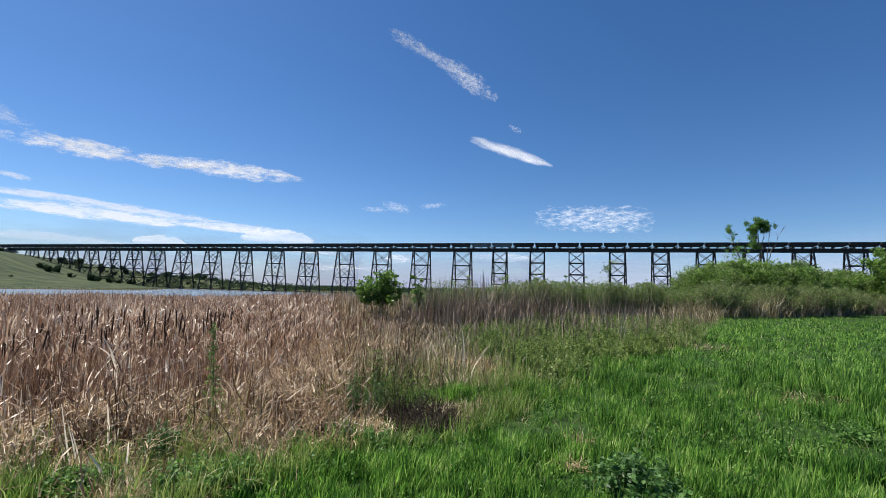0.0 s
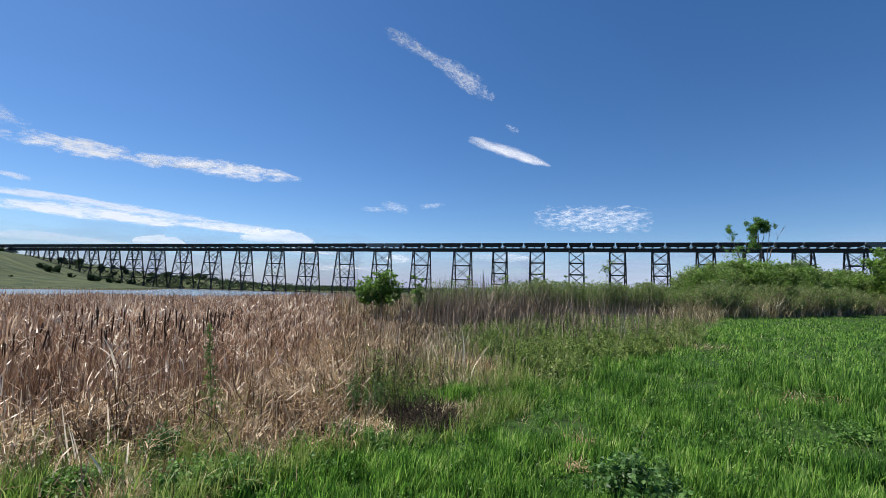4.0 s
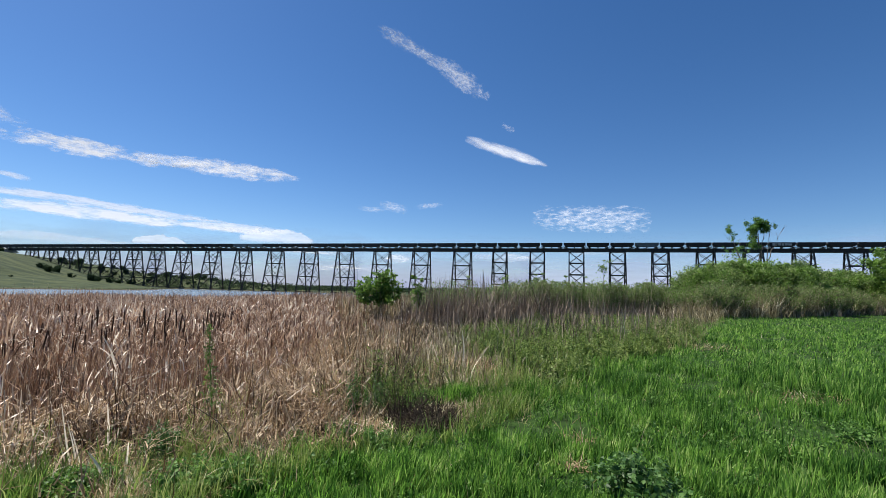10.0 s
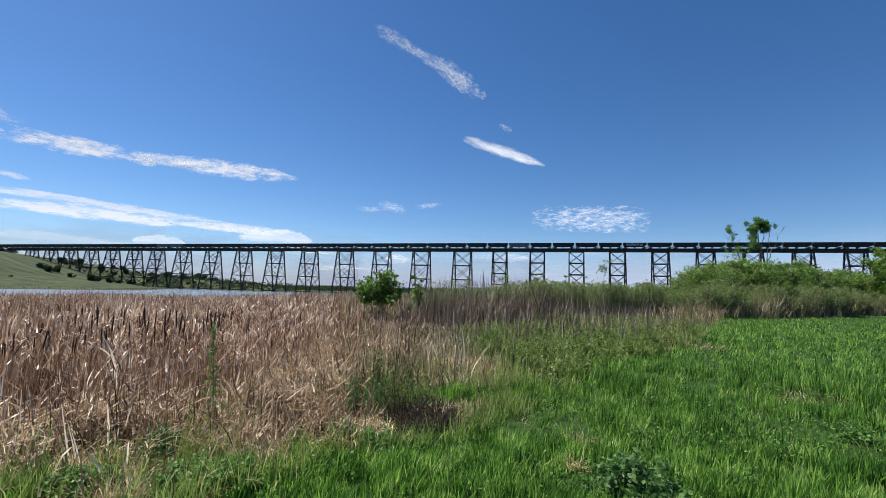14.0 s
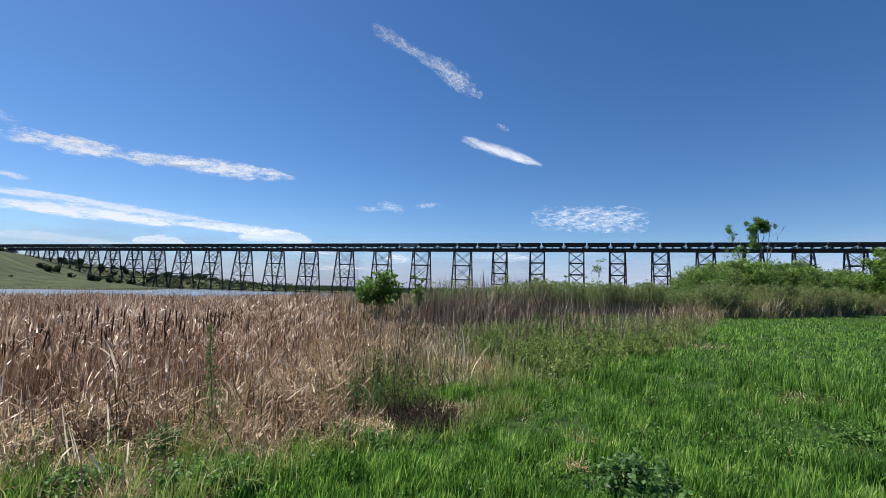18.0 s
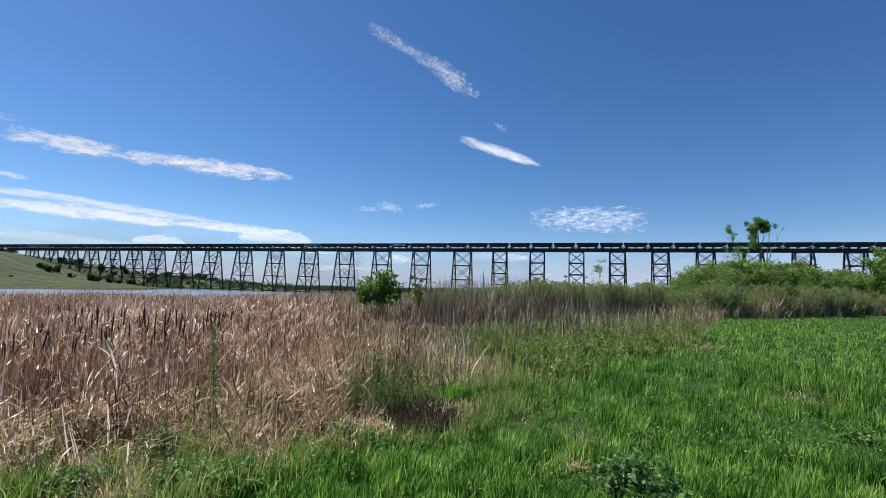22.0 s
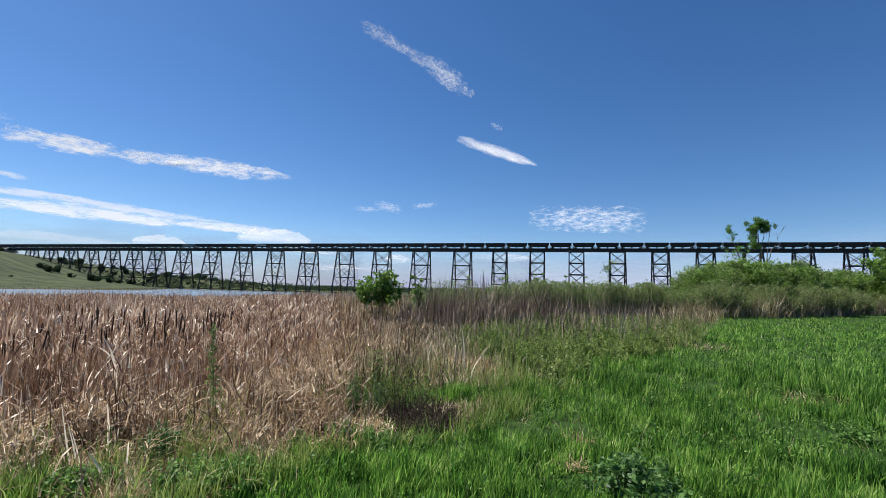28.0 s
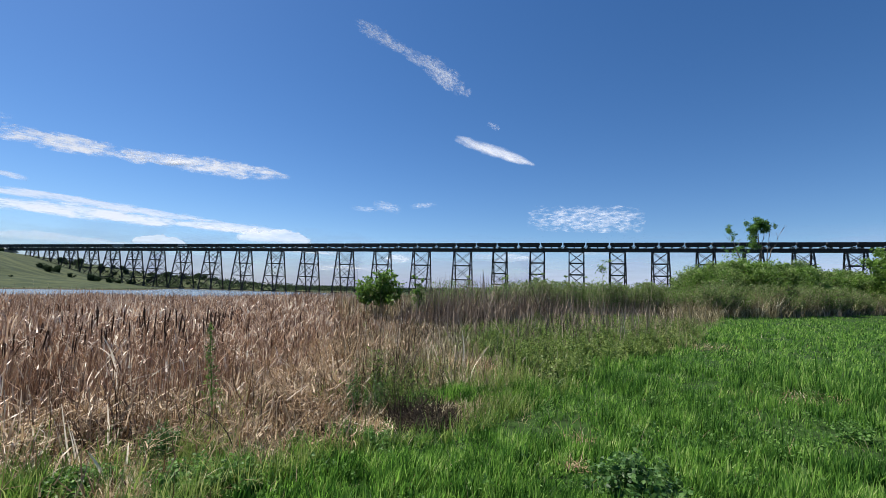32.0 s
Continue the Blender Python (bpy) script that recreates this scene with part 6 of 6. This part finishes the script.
def branchy(paths, radii, root, tip, r0, depth, fan=0.6, n=5):
    """Limbs splitting from a line, kept in paths and radii; returns the outer twigs."""
    k = 7
    t = np.linspace(0, 1, k)
    root, tip = np.array(root, float), np.array(tip, float)
    L = np.linalg.norm(tip - root)
    p = root + (tip - root) * t[:, None] + rng.normal(0, 0.025 * L, (k, 3)) * np.sin(np.pi * t)[:, None]
    paths.append(p)
    radii.append(r0 * (1 - 0.75 * t))
    if depth == 0:
        return [p]
    outs = []
    for i in range(n):
        u = rng.uniform(0.35, 0.98)
        b = p[0] * 0 + np.array([np.interp(u, t, p[:, c]) for c in range(3)])
        d = (tip - root) / L + rng.normal(0, fan, 3)
        d /= np.linalg.norm(d)
        outs += branchy(paths, radii, b, b + d * L * rng.uniform(0.15, 0.3), r0 * (1 - 0.75 * u) * 0.6, depth - 1, fan, n)
    return outs


def tree(label, x, y, lines, leaf_n, leaf_size, crowns, mat):
    ob = new("tree")
    paths, radii = [], []
    for root, tip, r0, depth, fan in lines:
        branchy(paths, radii, root, tip, r0, depth, fan)
    part("trunk", fast_mesh("trunk", *tubes(paths, radii, 6), M_BARK), ob)
    if leaf_n:
        cs = []
        for cx, cz, rr, share in crowns:
            m = int(leaf_n * share)
            lumps = rng.normal(0, 0.5, (14, 3)) * rr + np.array([cx, 0, cz])
            cs.append(lumps[rng.integers(0, 14, m)] + rng.normal(0, 0.2 * rr, (m, 3)))
        part("crown", fast_mesh("crown", *leaves(np.concatenate(cs), leaf_size * rng.uniform(0.6, 1.3, sum(len(c) for c in cs)), 0.5, 0.75), mat), ob)
    return tagged(rest(ob, x, y, 1, 0, 0.1), label, "tree")


def build_trees():
    tree("tall thin cottonwood with a small green crown", 43.9, 62,
         [((0.0, 0, 0), (0.3, 0, 11.6), 0.14, 1, 0.3), ((0.2, 0, 7.0), (1.3, 0, 12.0), 0.07, 1, 0.3), ((0.25, 0, 9.0), (-0.5, 0, 11.9), 0.05, 1, 0.3)],
         8500, 0.165, [(-0.4, 11.9, 0.85, 0.3), (0.6, 12.5, 0.9, 0.3), (1.4, 12.2, 0.75, 0.2), (-0.2, 10.1, 0.9, 0.15), (-2.5, 8.6, 0.9, 0.05)], M_NETTLE)
    tree("leaning thin tree with sparse leaves at the tip", 42.1, 61,
         [((0.0, 0, 4.0), (-2.6, 0, 11.2), 0.10, 1, 0.25), ((0, 0, 0), (0.0, 0, 4.2), 0.16, 0, 0)],
         700, 0.16, [(-2.6, 11.4, 0.7, 0.6), (-2.2, 10.4, 0.6, 0.2), (-2.4, 8.2, 0.9, 0.2)], M_NETTLE)
    tree("bare dead tree with forked grey branches", 44.9, 62,
         [((0, 0, 0), (0.4, 0, 7.5), 0.13, 0, 0), ((0.4, 0, 7.2), (1.0, 0, 11.9), 0.065, 2, 0.28), ((0.4, 0, 7.2), (3.0, 0, 12.1), 0.065, 2, 0.25)], 0, 0, [], M_LEAF)
    for x, y, w in ((40.0, 62, 1.6), (52.0, 66, 1.8), (57.0, 70, 1.8), (61, 73, 1.6)):
        s = shrub("sapling", 7.2, w * 1.7, 700, 0.24, M_LEAF, 5, 0.55, 0.9, 0.7)
        tagged(rest(s, x, y), "thin pale-leaved sapling rising from the thicket", "sapling")
    global swaying
    swaying = new("sapling")
    t = np.linspace(0, 1, 8)
    p = np.stack([0.2 * t ** 2, 0 * t, 3.9 * t], 1)
    part("stem", fast_mesh("stem", *tubes([p], [0.03 * (1 - 0.8 * t)], 5), M_STEM), swaying)
    c = np.concatenate([rng.normal((0.1, 0, 3.35), (0.16, 0.15, 0.16), (190, 3)), rng.normal((0.4, 0, 3.85), (0.2, 0.1, 0.06), (50, 3)), rng.normal((0.05, 0, 2.4), (0.25, 0.25, 0.2), (80, 3))])
    part("foliage", fast_mesh("foliage", *leaves(c, 0.13 * rng.uniform(0.6, 1.2, len(c))), M_LEAF), swaying)
    tagged(rest(swaying, 12.6, 34.9, 1.14), "slender sapling swaying above the thicket", "sapling")
    for x, y, h in ((6.0, 30.5, 3.5), (6.9, 31.5, 3.3), (9.6, 34.0, 3.7), (4.2, 29.5, 3.1), (1.8, 28.0, 2.9), (10.9, 34.5, 3.5)):
        s = shrub("sapling", h, 1.1, 420, 0.12, M_LEAF, 5, 0.5, 0.9, 0.7, 0.4)
        tagged(rest(s, x, y), "slender green willow sapling topping the thicket", "sapling")


def build_hillside():
    used = set()
    pr = [tagged(shrub("hill_shrub", 6, 9.5, 1500, 0.95, M_WOODS, 8, 0.0, 1.0, 0.75, fuzz=0.06), "dark green shrub on a grassy hillside", "shrub", "shrubs on the hillside") for _ in range(3)]
    spots = [(-320, 363, 1.0), (-329, 382, 1.1), (-335, 372, 0.9), (-304, 366, 0.7), (-285, 362, 1.1), (-288, 372, 1.0), (-430, 505, 1.4), (-439, 538, 1.2), (-420, 515, 1.3),
             (-270, 280, 0.25), (-286, 383, 0.9), (-300, 431, 0.9), (-306, 473, 0.9), (-292, 405, 0.7)]
    for i in range(110):
        s = rng.uniform(-560, -365)
        d = D + rng.uniform(25, 190)
        x, y = to_world(s, d)
        if float(height(x, y)) > WATER + 0.8:
            spots.append((x, y, 0.3 + 1.0 * rng.random() ** 1.7))
    for i in range(26):
        s, d = rng.uniform(-640, -540), D + rng.uniform(-60, -15)
        x, y = to_world(s, d)
        spots.append((x, y, rng.uniform(0.4, 0.8)))
    for i, (x, y, sc) in enumerate(spots):
        place(pr[i % 3], used, x, y, sc, rng.uniform(0, 6.28), 1.7 * sc)
    # scrub running up the slope behind the trestle
    m = 70000
    ridge = rng.random(m) < 0.3
    s, d = np.where(ridge, rng.uniform(-690, -575, m), rng.uniform(-545, -250, m)), D + np.where(ridge, rng.uniform(-45, -8, m), rng.uniform(14, 110, m))
    x, y = to_world(s, d)
    z = height(x, y)
    lump = wave(x, y, 0.09, 0.6) + wave(x, y, 0.23, 0.5) + 0.7 * smooth(-480, -410, s) + 0.5 * ridge
    x, y, z, lump = keep((z > WATER + 0.6) & (lump > 0.5), x, y, z, lump)
    c = np.stack([x, y, z + (lump - 0.4).clip(0.1, 1.1) * 3.2 * rng.random(len(x)) ** 0.7], 1)
    tagged(new("hillside_scrub", fast_mesh("hillside_scrub", *leaves(c, rng.uniform(0.6, 1.3, len(x)), 0.5, 0.8), M_WOODS)), "patchy dark green scrub on the hillside", "scrub", kind="stuff")
    m = 60000
    s, d = rng.uniform(-720, -230, m), D + rng.uniform(-260, 160, m)
    x, y = to_world(s, d)
    z = height(x, y)
    x, y, z = keep((z > WATER + 0.05) & (z < WATER + 0.7), x, y, z)
    n = len(x)
    stuff("shore_sedge", "dark sedge along the foot of the hill", "sedge", M_WOODS, x, y, rng.uniform(0.25, 0.7, n), rng.uniform(0.1, 0.3, n), np.abs(rng.normal(0.1, 0.1, n)), rng.normal(0.3, 0.3, n), 2)
    # far belt of scrub and woods beyond the bridge
    m = 90000
    s, d = rng.uniform(-420, 520, m), D + 40 + rng.gamma(2.0, 70, m)
    x, y = to_world(s, d)
    z = height(x, y)
    lump = (wave(x, y, 0.05, 0.3) + wave(x, y, 0.13, 0.25) + 0.9).clip(0.3, 1.6)
    x, y, z, lump = keep(z > WATER + 0.4, x, y, z, lump)
    c = np.stack([x, y, z + lump * 4.6 * rng.random(len(x)) ** 1.3], 1)
    tagged(new("far_woods", fast_mesh("far_woods", *leaves(c, rng.uniform(0.9, 1.9, len(x)), 0.5, 0.8), M_WOODS)), "belt of dark green scrub on the far shore", "woods", kind="stuff")


build_weeds()
build_cattails()
build_stalks()
build_thicket()
build_trees()
build_hillside()


# ---- movement ----
def motions():
    slip = [(0, 0.4), (8, -0.2), (16, -0.6), (24, -0.6), (32, 1.0)]
    for car, i in cars:
        walk(car, [(t, at_bridge(PHASE + CAR * (i + 0.5) - SPEED * t + o, D, RAIL_Z - 0.13)) for t, o in slip])
    for ob, start, move in clouds:
        walk(ob, [(0, Matrix.Translation(start)), (32, Matrix.Translation(start + move))])
    for ob, most, phase in swayers:
        home = ob.matrix_world.copy()
        walk(ob, [(t, home @ pose(0, 0, 0, most * 0.4 * math.sin(t * 1.3 + phase), most * (0.7 * math.sin(t * 0.9 + 2 * phase) + 0.3 * math.sin(t * 2.2 + phase)), 0)) for t in range(0, 33)])
    home = swaying.matrix_world.copy()
    sway = [(0, 4), (3, 3), (5.5, 0.5), (7, -2), (9, -1), (11, -3.5), (12, -7), (13, -4), (14, -1), (14.5, -6), (17, -8), (20, -9), (22, -7), (24, -3.5), (25, -1.5), (28, 4), (30, -3), (32, -2.5)]
    walk(swaying, [(t, home @ pose(0, 0, 0, 0, a, 0)) for t, a in sway])


motions()
